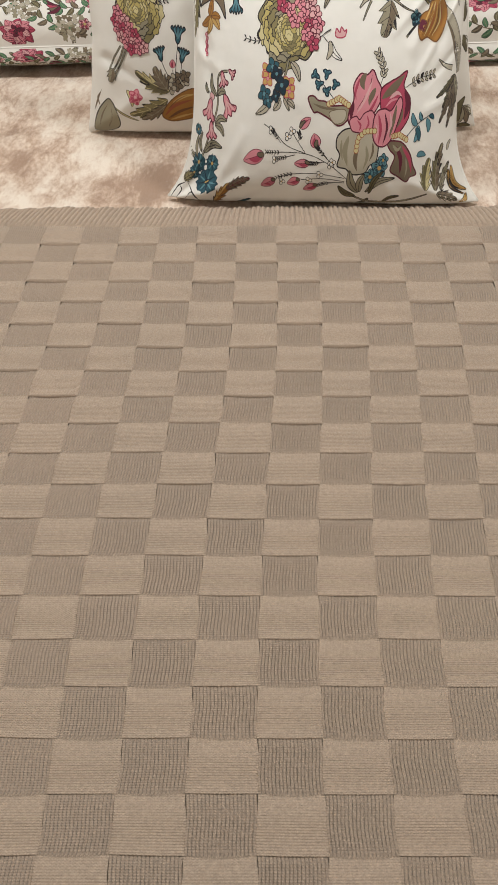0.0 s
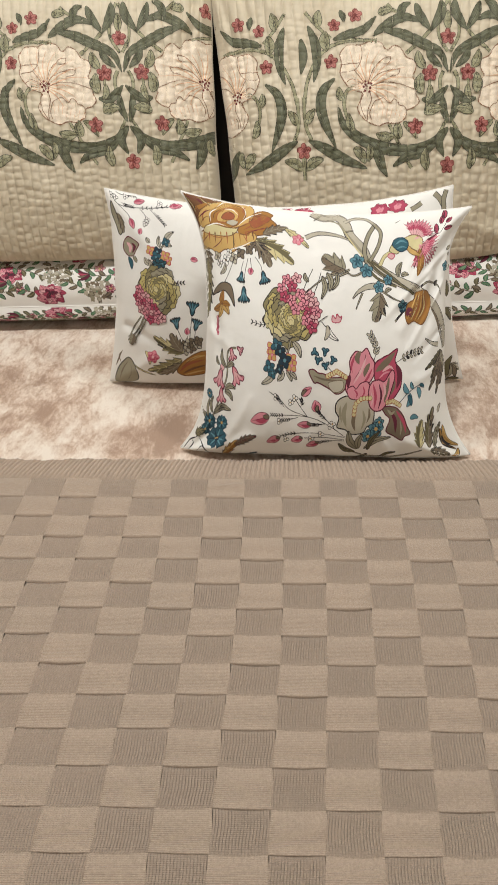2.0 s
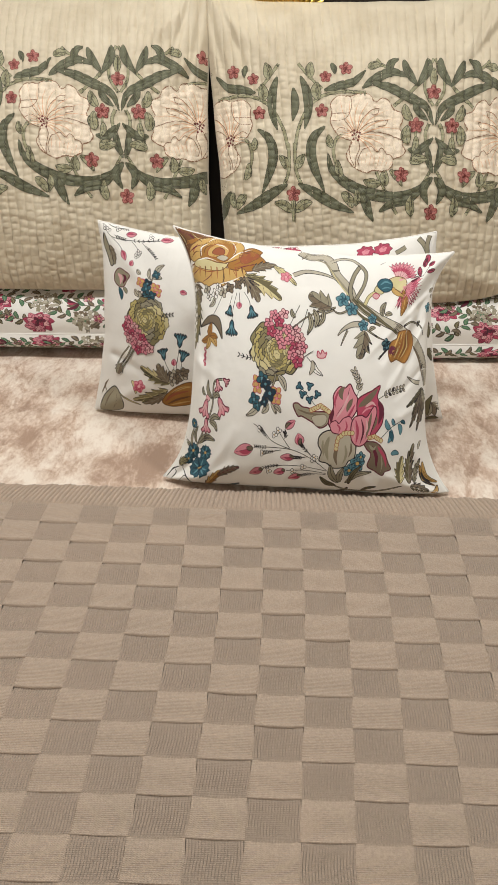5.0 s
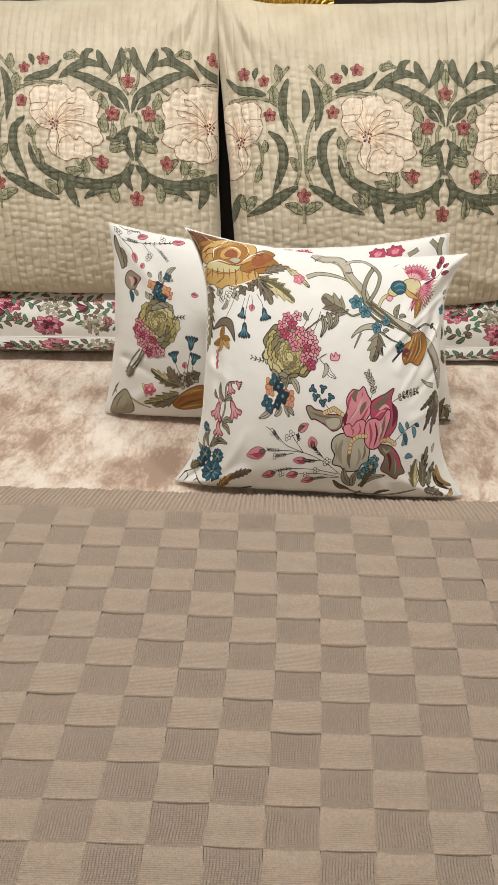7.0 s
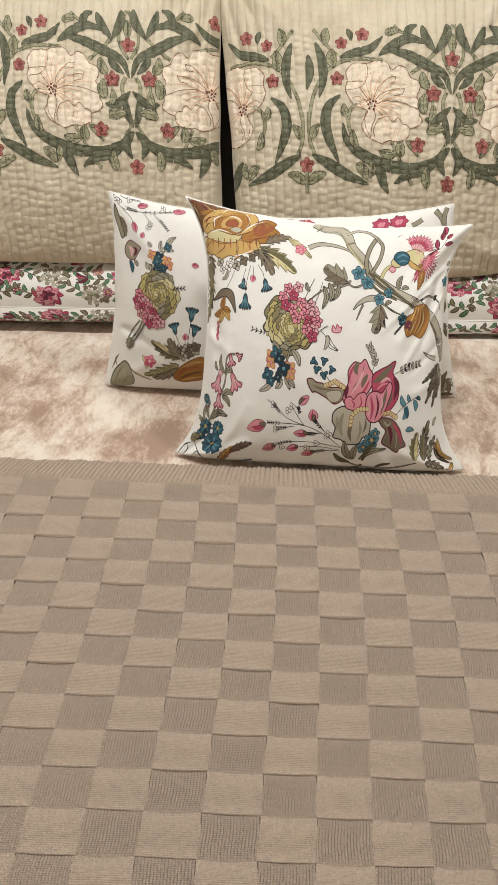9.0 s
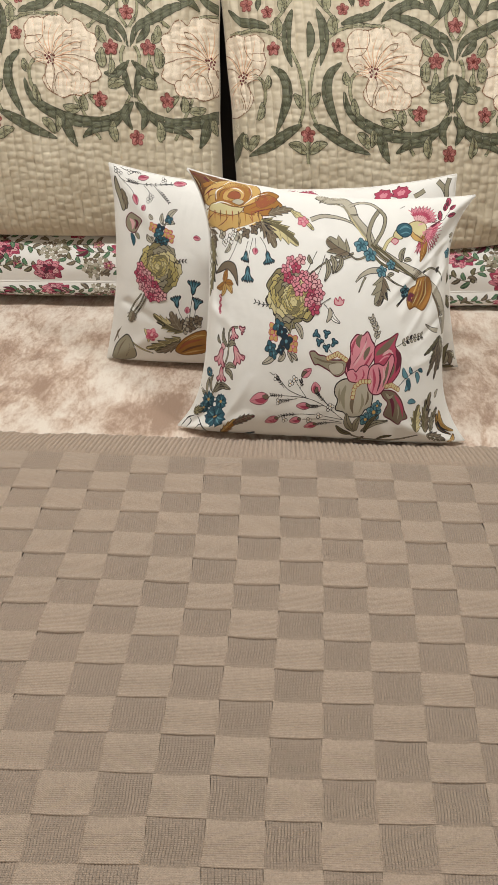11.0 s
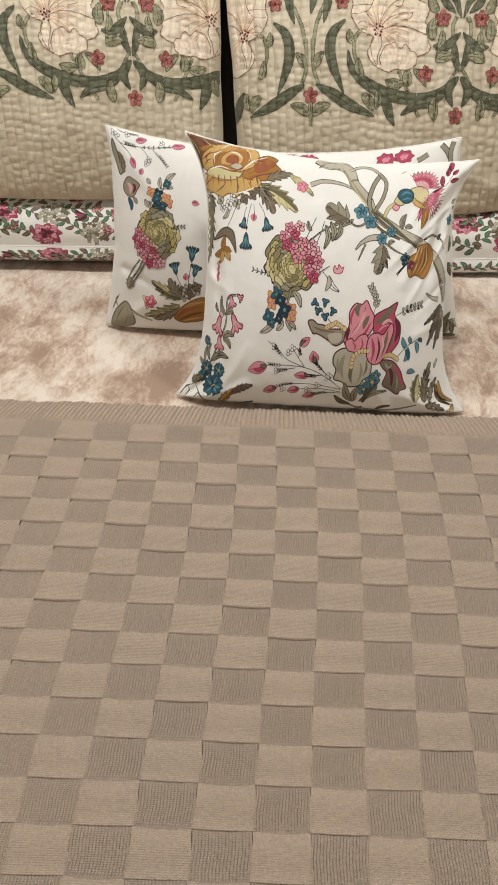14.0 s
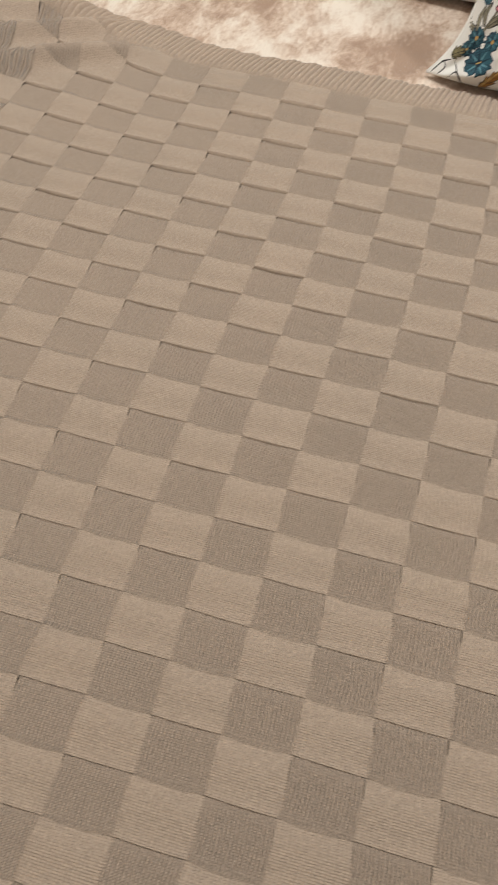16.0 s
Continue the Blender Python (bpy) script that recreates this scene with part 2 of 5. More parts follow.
def throw_z(x, y):
    """Height of the throw's cloth, with its soft undulations and the rumple near one side."""
    z = TOP + 0.002 * wobble(x, y, 8.0, 1.0)
    ridge = np.exp(-(((y + 0.050 - 0.43 * (x + 0.75)) / 0.017) ** 2)) / (1 + np.exp((x + 0.63) / 0.015))
    ridge2 = np.exp(-(((y - 0.015 - 0.43 * (x + 0.80)) / 0.018) ** 2)) / (1 + np.exp((x + 0.70) / 0.012))
    ridge3 = np.exp(-(((y - 0.085 - 0.30 * (x + 0.80)) / 0.020) ** 2)) / (1 + np.exp((x + 0.76) / 0.012))
    return z + 0.026 * ridge + 0.024 * ridge2 + 0.02 * ridge3


def lattice(i, j):
    """Plan place of the throw's check corners: a hand-knitted grid that is not quite even."""
    i, j = np.asarray(i, float), np.asarray(j, float)
    left, right = 0.0634 + 0.0014 * np.sin(math.pi * j / 14), 0.0642 - 0.00027 * j
    x = i * np.where(i < 0, left, right) + 0.005 * np.sin((j - 1) * 0.36) + 0.0011 * wobble(i, j, 1.9, 3.0)
    y = -j * CH + 0.0046 * np.exp(-(((j - 11) / 4.5) ** 2)) + i * (0.00018 * j - 0.0013) + 0.0011 * wobble(i, j, 2.3, 7.0) + 0.22 * (-0.55 - x).clip(0, None) * np.exp(-j / 4)
    return x, y


def check_points(i, j, plain):
    """Surface of one check; a runs across, b down the bed."""
    na, nb = (15, 64) if plain else (73, 13)
    a, b = np.linspace(0, 1, na)[:, None], np.linspace(0, 1, nb)[None, :]
    x00, y00 = lattice(i, j)
    x10, y10 = lattice(i + 1, j)
    x01, y01 = lattice(i, j + 1)
    x11, y11 = lattice(i + 1, j + 1)
    w00, w10, w01, w11 = (1 - a) * (1 - b), a * (1 - b), (1 - a) * b, a * b
    x = w00 * x00 + w10 * x10 + w01 * x01 + w11 * x11
    y = w00 * y00 + w10 * y10 + w01 * y01 + w11 * y11
    bow = 4 * a * (1 - a)
    lift = 0.7 + 0.5 * float(wobble(i * 1.3, j * 1.7, 2.0, 9.0))
    near = min(1.0, 0.16 + 0.95 * math.exp(-((j / 9.5) ** 2)))
    edge = np.exp(-a / 0.025) + np.exp(-(1 - a) / 0.025)
    if plain:
        x = x + 0.0016 * (a - 0.5) * b * 2
        y = y - 0.0046 * bow * b**3 * lift * near + 0.0012 * near * bow**0.5 * (b > 0.985)
        h = 0.0006 + (0.0058 * near) * lift * b**2.2 * bow**0.7 - 0.0008 * edge
        if (i, j) == (-2, 0):
            h = h + 0.0035 * np.exp(-(((b - 0.45 - 0.06 * np.sin(a * 5)) / 0.10) ** 2)) * bow**0.5
        h = h + 0.00030 * np.cos(b * 2 * math.pi * 21) - (0.0040 + 0.0095 * near * bow**0.5) * (b > 0.985)
    else:
        y = y - 0.0015 * bow * (b > 0.99)
        h = (-0.0022 * (1 - b) ** 3 - 0.0008 * (1 - b) ** 14) * near * (j > 0) + 0.0006 * b + (0.0037 * np.abs(np.sin(a * math.pi * 18)) ** 0.75 - 0.0018) * np.minimum(1, (1 - b) / 0.08) * np.minimum(1, b / 0.12 + 0.15) - 0.0010 * edge
    x = x + 0.0006 * np.sin(b * 7 + i)
    return np.stack([x + 0 * h, y + 0 * h, throw_z(x, y) + h], -1)


throw = thing("knitted_throw", "taupe knitted throw in a basket-weave check pattern, spread over the bedspread", "throw", at=(MID, -0.5, 0.61))
I0, I1, J1 = -14, 12, 24


def border_points():
    """Ribbed border along the throw's upper edge, its ribs fanning out."""
    xs = np.linspace(I0 * CW, I1 * CW, 2400)[:, None]
    b = np.linspace(0, 1, 14)[None, :]
    width = 0.062 + 0.004 * wobble(xs, 0, 6.0, 2.0) + 0.004 * wobble(xs, 0, 17.0, 6.0)
    slant = 0.030 * np.tanh((xs - 0.02) * 3.0) + 0.006 * wobble(xs, 0, 9.0, 1.0)
    x = xs - slant * b * 0.8
    y = width * b - 0.0013 * xs / CW - 0.004 + 0.22 * (-0.55 - xs).clip(0, None)
    rib = np.minimum(1, b / 0.12 + 0.05) * 0.0046 * np.abs(np.cos(xs * math.pi / 0.0085)) ** 0.6 - 0.002 * (b < 0.01) + 0.0016 * np.cos(xs * math.pi * 2 / 0.034) * b**2
    edge = 0.004 * (1 - np.sqrt((1 - (2 * (b - 0.5).clip(0, None)) ** 6).clip(0, None))) + 0.008 * b**8
    return np.stack([x, y + 0 * rib, throw_z(x, y) + rib - edge + 0.0006], -1)


part("ribbed_border", mesh_from("ribbed_border", [(*grid_data(border_points()), 0)], [M_BORDER]), throw, "ribbed knit border")


# ---- cushions ----
class Cushion:
    """A stuffed cover: four corners (lower and upper, as seen from the foot of the bed), edges drawn in, filled front and back.
    at(u, v) gives front points for u, v in -1..1."""

    def __init__(self, bl, br, tl, tr, sides, ends, front, back, sag=0.0, power=0.42, creases=(), relief=None, tuck=0.0, drop=0.0, push=0.0, plan=None, square=2, ears=(0.0, 0.0)):
        self.c = [np.array(p, float) for p in (bl, br, tl, tr)]
        self.sides, self.ends, self.front, self.back, self.sag, self.power, self.creases, self.relief, self.tuck, self.drop, self.push, self.laid, self.square, self.ears = sides, ends, front, back, sag, power, creases, relief, tuck, drop, push, {}, square, ears
        right, up = (self.c[1] + self.c[3] - self.c[0] - self.c[2]) / 2, (self.c[2] + self.c[3] - self.c[0] - self.c[1]) / 2
        n = np.cross(right, up)
        self.n = n / np.linalg.norm(n)
        self.w, self.h = float(np.linalg.norm(right)), float(np.linalg.norm(up))
        self.round = 0.035 if relief else 0.0
        self.wrap, self.plan = plan is not None, plan or (self.w, self.h)

    def base(self, u, v):
        u, v = u + 0.007 * wobble(v, 0, 5.0, self.w * 40) * np.abs(u) ** 3, v + 0.007 * wobble(u, 0, 7.0, self.h * 30) * v.clip(0, None) ** 5
        rim = 1 - self.round * np.abs(u * v) ** 6
        u, v = u * rim, v * rim
        ue, ve = u * (1 - self.sides * (1 - v**self.square) * np.abs(u)), v * (1 - self.ends * (1 - u**2) * v.clip(0, None))
        s, t = (ue[..., None] + 1) / 2, (ve[..., None] + 1) / 2
        bl, br, tl, tr = self.c
        away = self.tuck * ((1 - u**2) ** 2 * (-v).clip(0, None) ** 3)[..., None] * np.array((0, 1.0, 0))
        ear = ((self.ears[0] * (-u).clip(0, None) ** 7 + self.ears[1] * u.clip(0, None) ** 7) * v.clip(0, None) ** 4)[..., None] * np.array((0, 0, 1.0))
        return ear + bl * (1 - s) * (1 - t) + br * s * (1 - t) + tl * (1 - s) * t + tr * s * t + away

    def fill(self, u, v):
        return (((1 - u**2) * (1 - v**2)).clip(0, None)) ** self.power * (1 - self.sag * v)

    def folds(self, u, v):
        f = np.zeros_like(u)
        for u0, v0, u1, v1, width, amp in self.creases:
            dx, dy = u1 - u0, v1 - v0
            k = (((u - u0) * dx + (v - v0) * dy) / (dx * dx + dy * dy)).clip(0, 1)
            d = np.hypot(u - u0 - k * dx, v - v0 - k * dy)
            f = f + amp * np.exp(-((d / width) ** 2)) * (1 - 0.6 * k)
        return f

    def at(self, u, v, off=0.0):
        u, v = np.asarray(u, float), np.asarray(v, float)
        f = self.fill(u, v)
        z = self.front * f + self.folds(u, v) * np.minimum(1, f * 2.5)
        if self.relief:
            z = z + self.relief(u, v) * np.minimum(1, f * 2.0)
        low = (self.drop * f * ((1 - v) / 2) ** (10 if self.relief else 2))[..., None] * np.array((0, 0, -1.0))
        return self.base(u, v) + (z + off)[..., None] * self.n + low

    def under(self, u, v, off=0.0):
        u, v = np.asarray(u, float), np.asarray(v, float)
        f = self.fill(u, v)
        return self.base(u, v) - (self.back * f + off)[..., None] * self.n - (self.push * f + 0.6 * off)[..., None] * np.array((0, 1.0, 0))

    def cover(self, name, mats, n=140, m=140, ease=0.9, back_slot=0):
        """Front and back in one mesh, closer points towards the seams."""
        e = lambda k: (lambda s: np.sin(s * math.pi / 2) * ease + s * (1 - ease))(np.linspace(-1, 1, k))
        U, V = np.meshgrid(e(n), e(m), indexing="ij")
        fv, fq = grid_data(self.at(U, V))
        Ub, Vb = np.meshgrid(e(60), e(60), indexing="ij")
        bv, bq = grid_data(self.under(Ub, Vb))
        return mesh_from(name, [(fv, fq, 0), (bv, bq[:, ::-1], back_slot)], mats)

    def seam(self, name, mat, r=0.0022):
        """A thin rolled seam round the edge."""
        s = np.linspace(-1, 1, 60)
        o = np.ones_like(s)
        us = np.concatenate([s, o, -s, -o])
        vs = np.concatenate([-o, s, o, -s])
        line = self.base(us, vs)
        d = np.roll(line, -1, 0) - np.roll(line, 1, 0)
        d /= np.linalg.norm(d, axis=1, keepdims=True) + 1e-9
        side = np.cross(d, self.n)
        ang = np.linspace(0, 2 * math.pi, 7)[:-1]
        P = line[:, None] + r * (np.cos(ang)[None, :, None] * side[:, None] + np.sin(ang)[None, :, None] * self.n)
        P = np.concatenate([P, P[:1]])
        P = np.concatenate([P, P[:, :1]], 1)
        return mesh_from(name, [(*grid_data(P), 0)], [mat])


def quilting(seed, width, height):
    """Relief of channel quilting: padded channels, puckered across by hand stitches."""
    pitch = 0.0192
    count = width / pitch

    def relief(u, v):
        s = (u + 1) / 2 * count + 0.16 * wobble(u, v, 4.0, seed) + 0.05 * wobble(u, v, 23.0, seed)
        chan = np.floor(s)
        round_top = np.sqrt((1 - (2 * (s - chan) - 1) ** 2).clip(0, 1))
        y = v * height / 2
        jitter = (12.9898 * np.sin(chan * 78.233 + seed)) % 1.0
        wave = y / (0.0130 + 0.005 * jitter) + 5.0 * jitter + 0.35 * wobble(u, v, 9.0, seed)
        pucker = 1 - 2 * np.abs(np.sin(wave * math.pi)) ** 0.5
        low = 0.10 + 0.90 / (1 + np.exp((v - 0.48) * 14))
        edge = 1 + 0.8 * np.exp(-(1 - np.abs(u)) / 0.10)
        crumple = 0.0011 * wobble(u, v, 17.0, seed) + 0.0007 * wobble(u, v, 41.0, seed + 1)
        return 0.0068 * round_top**0.75 - 0.0010 * edge * pucker * low * (0.25 + 0.75 * round_top) + 0.003 * wobble(u, v, 3.2, seed) + crumple * (0.4 + low)

    return relief


SHAMS = {}
for key, x0, x1, seed in (("a", -0.815, -0.136, 1.0), ("b", -0.106, 0.555, 4.0)):
    low, high = (0.765, 1.349) if key == "a" else (0.752, 1.338)
    lean_l, lean_r = (0.01, -0.008) if key == "a" else (-0.062, -0.01)
    ear_l, ear_r = (0.0, 0.045) if key == "a" else (0.045, 0.040)
    tilt = 0.010 if key == "a" else 0.0
    pulls = ((-0.95, 0.95, -0.6, 0.55, 0.05, 0.010), (-0.7, 0.98, -0.55, 0.6, 0.03, 0.006), (0.95, 0.95, 0.6, 0.6, 0.05, 0.010), (0.72, 0.98, 0.5, 0.68, 0.03, -0.007), (0.5, 0.98, 0.44, 0.7, 0.03, -0.006), (0.95, -0.9, 0.5, -0.75, 0.05, 0.010), (0.9, 0.5, 0.7, 0.3, 0.04, 0.006))
    ears = ((0.98, 0.9, 0.86, 0.30, 0.025, -0.012), (0.90, 0.95, 0.74, 0.45, 0.022, -0.010), (0.99, 0.6, 0.93, 0.05, 0.02, -0.008)) if key == "a" else ((-0.98, 0.9, -0.86, 0.30, 0.025, -0.012), (-0.90, 0.95, -0.74, 0.45, 0.022, -0.010), (-0.99, 0.6, -0.93, 0.05, 0.02, -0.008), (0.95, 0.95, 0.62, 0.50, 0.03, -0.012), (0.80, 0.98, 0.66, 0.62, 0.02, -0.008))
    c = Cushion((x0, 0.640, low), (x1, 0.640, low), (x0 + lean_l, 0.885, high), (x1 + lean_r, 0.885, high + tilt), 0.025, 0.045, 0.105, 0.05, 0.30, 0.46, pulls + ears, quilting(seed, 0.675, 0.66), drop=0.06 if key == "a" else 0.12, ears=(ear_l, ear_r))
    SHAMS[key] = c
    sham = thing("quilted_cushion", "large cream quilted cushion with an embroidered band, against the headboard", "cushion", "quilted cushions", at=tuple((c.c[0] + c.c[1]) / 2))
    c.ob = sham
    part("cover", c.cover("quilted_cover", [M_QUILT], 430, 380, 0.35), sham)

# ---- pillows lying flat ----
PILLOWS = {}
for key, x0, x1 in (("a", -0.93, -0.155), ("b", -0.06, 0.715)):
    z = 0.672 if key == "a" else 0.655
    c = Cushion((x0, 0.575, z), (x1, 0.575, z - 0.002), (x0, 0.905, z + 0.02), (x1, 0.905, z + 0.02), 0.02, 0.02, 0.105, 0.060, 0.0, 0.32, ((-0.5, -0.9, -0.3, -0.2, 0.05, 0.006), (0.4, -0.9, 0.2, -0.3, 0.05, 0.006)), None, 0.0, 0.0, 0.035, (0.80, 0.50))
    PILLOWS[key] = c
    pillow = thing("bed_pillow", "white floral printed bed pillow lying flat under a quilted cushion", "pillow", "bed pillows", at=tuple((c.c[0] + c.c[1]) / 2))
    c.ob = pillow
    part("pillowcase", c.cover("pillowcase", [M_WHITE], 120, 90), pillow)
    part("seam", c.seam("pillow_seam", M_WHITE, 0.0014), pillow)

# ---- small cushions ----
BACK = Cushion((-0.372, 0.335, 0.612), (0.362, 0.318, 0.612), (-0.330, 0.405, 0.995), (0.318, 0.405, 0.975), 0.05, 0.20, 0.075, 0.07, 0.25, 0.45, ((-1, 1, -0.7, 0.4, 0.06, 0.008), (-1, -1, -0.75, -0.6, 0.05, 0.008), (-0.9, -0.3, -0.7, -0.45, 0.04, -0.006)), None, 0.012, 0.03)
FRONT = Cushion((-0.188, 0.093, 0.616), (0.330, 0.064, 0.616), (-0.167, 0.285, 1.022), (0.328, 0.285, 0.978), 0.185, 0.115, 0.088, 0.07, 0.34, 0.43, ((-0.2, -0.95, -0.1, -0.7, 0.04, 0.005), (-0.8, -0.9, -0.55, -0.45, 0.04, 0.005), (0.72, 0.72, 0.5, 0.3, 0.04, 0.006), (0.82, 0.45, 0.55, 0.05, 0.04, 0.006), (-0.98, 0.0, -0.75, -0.1, 0.04, 0.005), (0.5, -0.97, 0.42, -0.75, 0.04, 0.005), (0.97, -0.2, 0.7, -0.3, 0.04, 0.005), (-0.5, 0.95, -0.45, 0.6, 0.04, -0.004), (-0.1, 0.95, -0.05, 0.65, 0.04, -0.004), (1, 1, 0.55, 0.25, 0.05, 0.012), (1, 0.85, 0.75, 0.1, 0.05, -0.010), (-1, -1, -0.55, -0.75, 0.05, 0.010), (1, -1, 0.6, -0.75, 0.05, 0.010), (-0.6, -1, -0.35, -0.8, 0.04, -0.005), (0.1, -1, 0.15, -0.82, 0.03, 0.006), (-0.95, 0.3, -0.8, -0.2, 0.05, -0.006), (-0.97, -0.97, -0.80, -0.55, 0.03, -0.008), (0.97, -0.97, 0.80, -0.60, 0.03, -0.008), (0.93, 0.62, 0.40, 0.12, 0.022, 0.005), (0.95, 0.40, 0.60, -0.1, 0.02, 0.005), (0.92, 0.05, 0.66, -0.16, 0.02, -0.004)), None, 0.018, 0.058, square=4)
for c, name, label in ((BACK, "oblong_cushion", "white oblong cushion with a floral print, behind another cushion"), (FRONT, "square_cushion", "white square cushion with a floral print, beside the throw")):
    c.ob = thing(name, label, "cushion", at=tuple((c.c[0] + c.c[1]) / 2))
    part("cover", c.cover("printed_cover", [M_WHITE], 160, 160), c.ob)
    part("seam", c.seam("cushion_seam", M_WHITE, 0.0018), c.ob)
# ---- printed and embroidered motifs ----
class Print:
    """Flat motifs that lie on a cushion's cover; plan coordinates in millimetres from the cover's middle.
    Each motif becomes one part."""

    def __init__(self, cushion, shift=(0, 0), mirror=1, underside=False, shear=0.0):
        self.c, self.shift, self.mirror, self.underside, self.shear, self.pieces, self.mats = cushion, shift, mirror, underside, shear, [], []
        self.ink = 1.5 if cushion.relief else 1.2
        self.fine = 1.8 if cushion.relief else 3.2

    def slot(self, mat):
        if mat not in self.mats:
            self.mats.append(mat)
        return self.mats.index(mat)

    def lay(self, xy, faces, mat):
        xy = np.asarray(xy, float)
        u = (xy[:, 0] * self.mirror + self.shear * xy[:, 1] + self.shift[0]) / (self.c.plan[0] * 500)
        v = (xy[:, 1] + self.shift[1]) / (self.c.plan[1] * 500)
        if abs(u.mean()) > 0.99 or abs(v.mean()) > 0.99:
            return
        u, v = u.clip(-0.996, 0.996), v.clip(-0.996, 0.996)
        if self.c.wrap:
            v = np.sin(v * math.pi / 2)
        box = np.array([u.min(), v.min(), -u.max(), -v.max()])
        heights = self.c.laid.setdefault(self.underside, np.full((420, 420), -1.0))
        f = np.asarray(faces)
        cells = [(u, v)] + [(u[f].mean(1), v[f].mean(1))] + [((u[f[:, k]] + u[f[:, k - 1]]) / 2, (v[f[:, k]] + v[f[:, k - 1]]) / 2) for k in range(f.shape[1])]
        cu, cv = np.concatenate([q[0] for q in cells]), np.concatenate([q[1] for q in cells])
        iu, iv = ((cu + 1) * 209).astype(int), ((cv + 1) * 209).astype(int)
        level = heights[iu, iv].max() + 1
        heights[iu, iv] = level
        off = (0.0007 if self.c.relief else 0.00015) + (0.00003 if self.c.relief else 0.000012) * level
        P = self.c.under(u, v, off) if self.underside else self.c.at(u, v, off)
        self.pieces.append((P, faces, self.slot(mat), box))

    def done(self, name, label=""):
        """Links what was laid: pieces that touch make one part."""
        left = list(range(len(self.pieces)))
        while left:
            group, edge = [], [left.pop(0)]
            while edge:
                k = edge.pop()
                group.append(k)
                far = -np.roll(self.pieces[k][3], 2)
                near = [q for q in left if (self.pieces[q][3] < far).all()]
                edge += near
                left = [q for q in left if q not in near]
            group.sort()
            part(name, mesh_from(name, [self.pieces[k][:3] for k in group], self.mats), self.c.ob, label)
        self.pieces, self.mats = [], []

    def fan(self, outline, mat, middle=None):
        """Fills a star-shaped outline."""
        o = np.asarray(outline, float)
        mid = o.mean(0) if middle is None else np.asarray(middle, float)
        n, size = len(o), np.abs(o - o.mean(0)).max()
        rings = max(1, int(size / self.fine))
        verts, faces = [mid[None]], []
        for r in range(1, rings + 1):
            verts.append(mid + (o - mid) * r / rings)
        k = np.arange(n)
        faces += np.stack([0 * k, 1 + k, 1 + (k + 1) % n], -1).tolist()
        for r in range(1, rings):
            a, b = 1 + (r - 1) * n, 1 + r * n
            faces += np.stack([a + k, b + k, b + (k + 1) % n], -1).tolist() + np.stack([a + k, b + (k + 1) % n, a + (k + 1) % n], -1).tolist()
        self.lay(np.concatenate(verts), np.array(faces), mat)

    def shape(self, outline, mat, edge=None, line=1.0, middle=None):
        """A filled outline, rounded through its points, drawn round with an even line."""
        p = np.asarray(outline, float)
        t = np.linspace(0, 1, 5, endpoint=False)[:, None]
        out = []
        for k in range(len(p)):
            a, b, c, d = p[k - 1], p[k], p[(k + 1) % len(p)], p[(k + 2) % len(p)]
            out.append(0.5 * (2 * b + (c - a) * t + (2 * a - 5 * b + 4 * c - d) * t**2 + (3 * b - a - 3 * c + d) * t**3))
        o = np.concatenate(out)
        self.fan(o, mat, middle)
        if edge:
            d = np.roll(o, -1, 0) - np.roll(o, 1, 0)
            d /= np.linalg.norm(d, axis=1, keepdims=True) + 1e-9
            side = np.stack([-d[:, 1], d[:, 0]], -1) * line * self.ink * 0.75
            ring = np.stack([o - side, o + side], 1)
            ring = np.concatenate([ring, ring[:1], ring[1:2]])
            v, f = grid_data(np.concatenate([ring, np.zeros((*ring.shape[:2], 1))], -1))
            self.lay(v[:, :2], f, edge)

    def blob(self, at, r, mat, lobes=0, depth=0.0, tall=1.0, turn=0.0, edge=None, line=1.0, n=26, spin=0.0):
        a = np.linspace(0, 2 * math.pi, n, endpoint=False)
        rr = 1 + depth * np.cos(lobes * a + spin)
        for grow, m in ((line * self.ink, edge), (0.0, mat)):
            if m:
                x, y = (r + grow) * rr * np.cos(a), (r * tall + grow) * rr * np.sin(a)
                c, s = math.cos(math.radians(turn)), math.sin(math.radians(turn))
                self.fan(np.stack([at[0] + c * x - s * y, at[1] + s * x + c * y], -1), m, at)

    def ribbon(self, pts, width, mat, taper=0.0, edge=None, line=0.9):
        """A smooth band through points; taper 0: even, 1: pointed at its end, 2: pointed at both ends."""
        p = np.asarray(pts, float)
        if len(p) == 2:
            p = np.array([p[0], (p[0] + p[1]) / 2, p[1]])
        q = np.concatenate([[2 * p[0] - p[1]], p, [2 * p[-1] - p[-2]]])
        out = []
        for k in range(len(p) - 1):
            steps = max(3, int(np.linalg.norm(p[k + 1] - p[k]) / self.fine * 1.2))
            t = np.linspace(0, 1, steps, endpoint=False)[:, None]
            a, b, c, d = q[k : k + 4]
            out.append(0.5 * (2 * b + (c - a) * t + (2 * a - 5 * b + 4 * c - d) * t**2 + (3 * b - a - 3 * c + d) * t**3))
        m = np.concatenate(out + [p[-1:]])
        d = np.gradient(m, axis=0)
        d /= np.linalg.norm(d, axis=1, keepdims=True) + 1e-9
        side = np.stack([-d[:, 1], d[:, 0]], -1)
        s = np.linspace(0, 1, len(m))
        shape = np.ones_like(s) if taper == 0 else (1 - s**2) if taper == 1 else np.sin(math.pi * s**0.85) ** 0.8
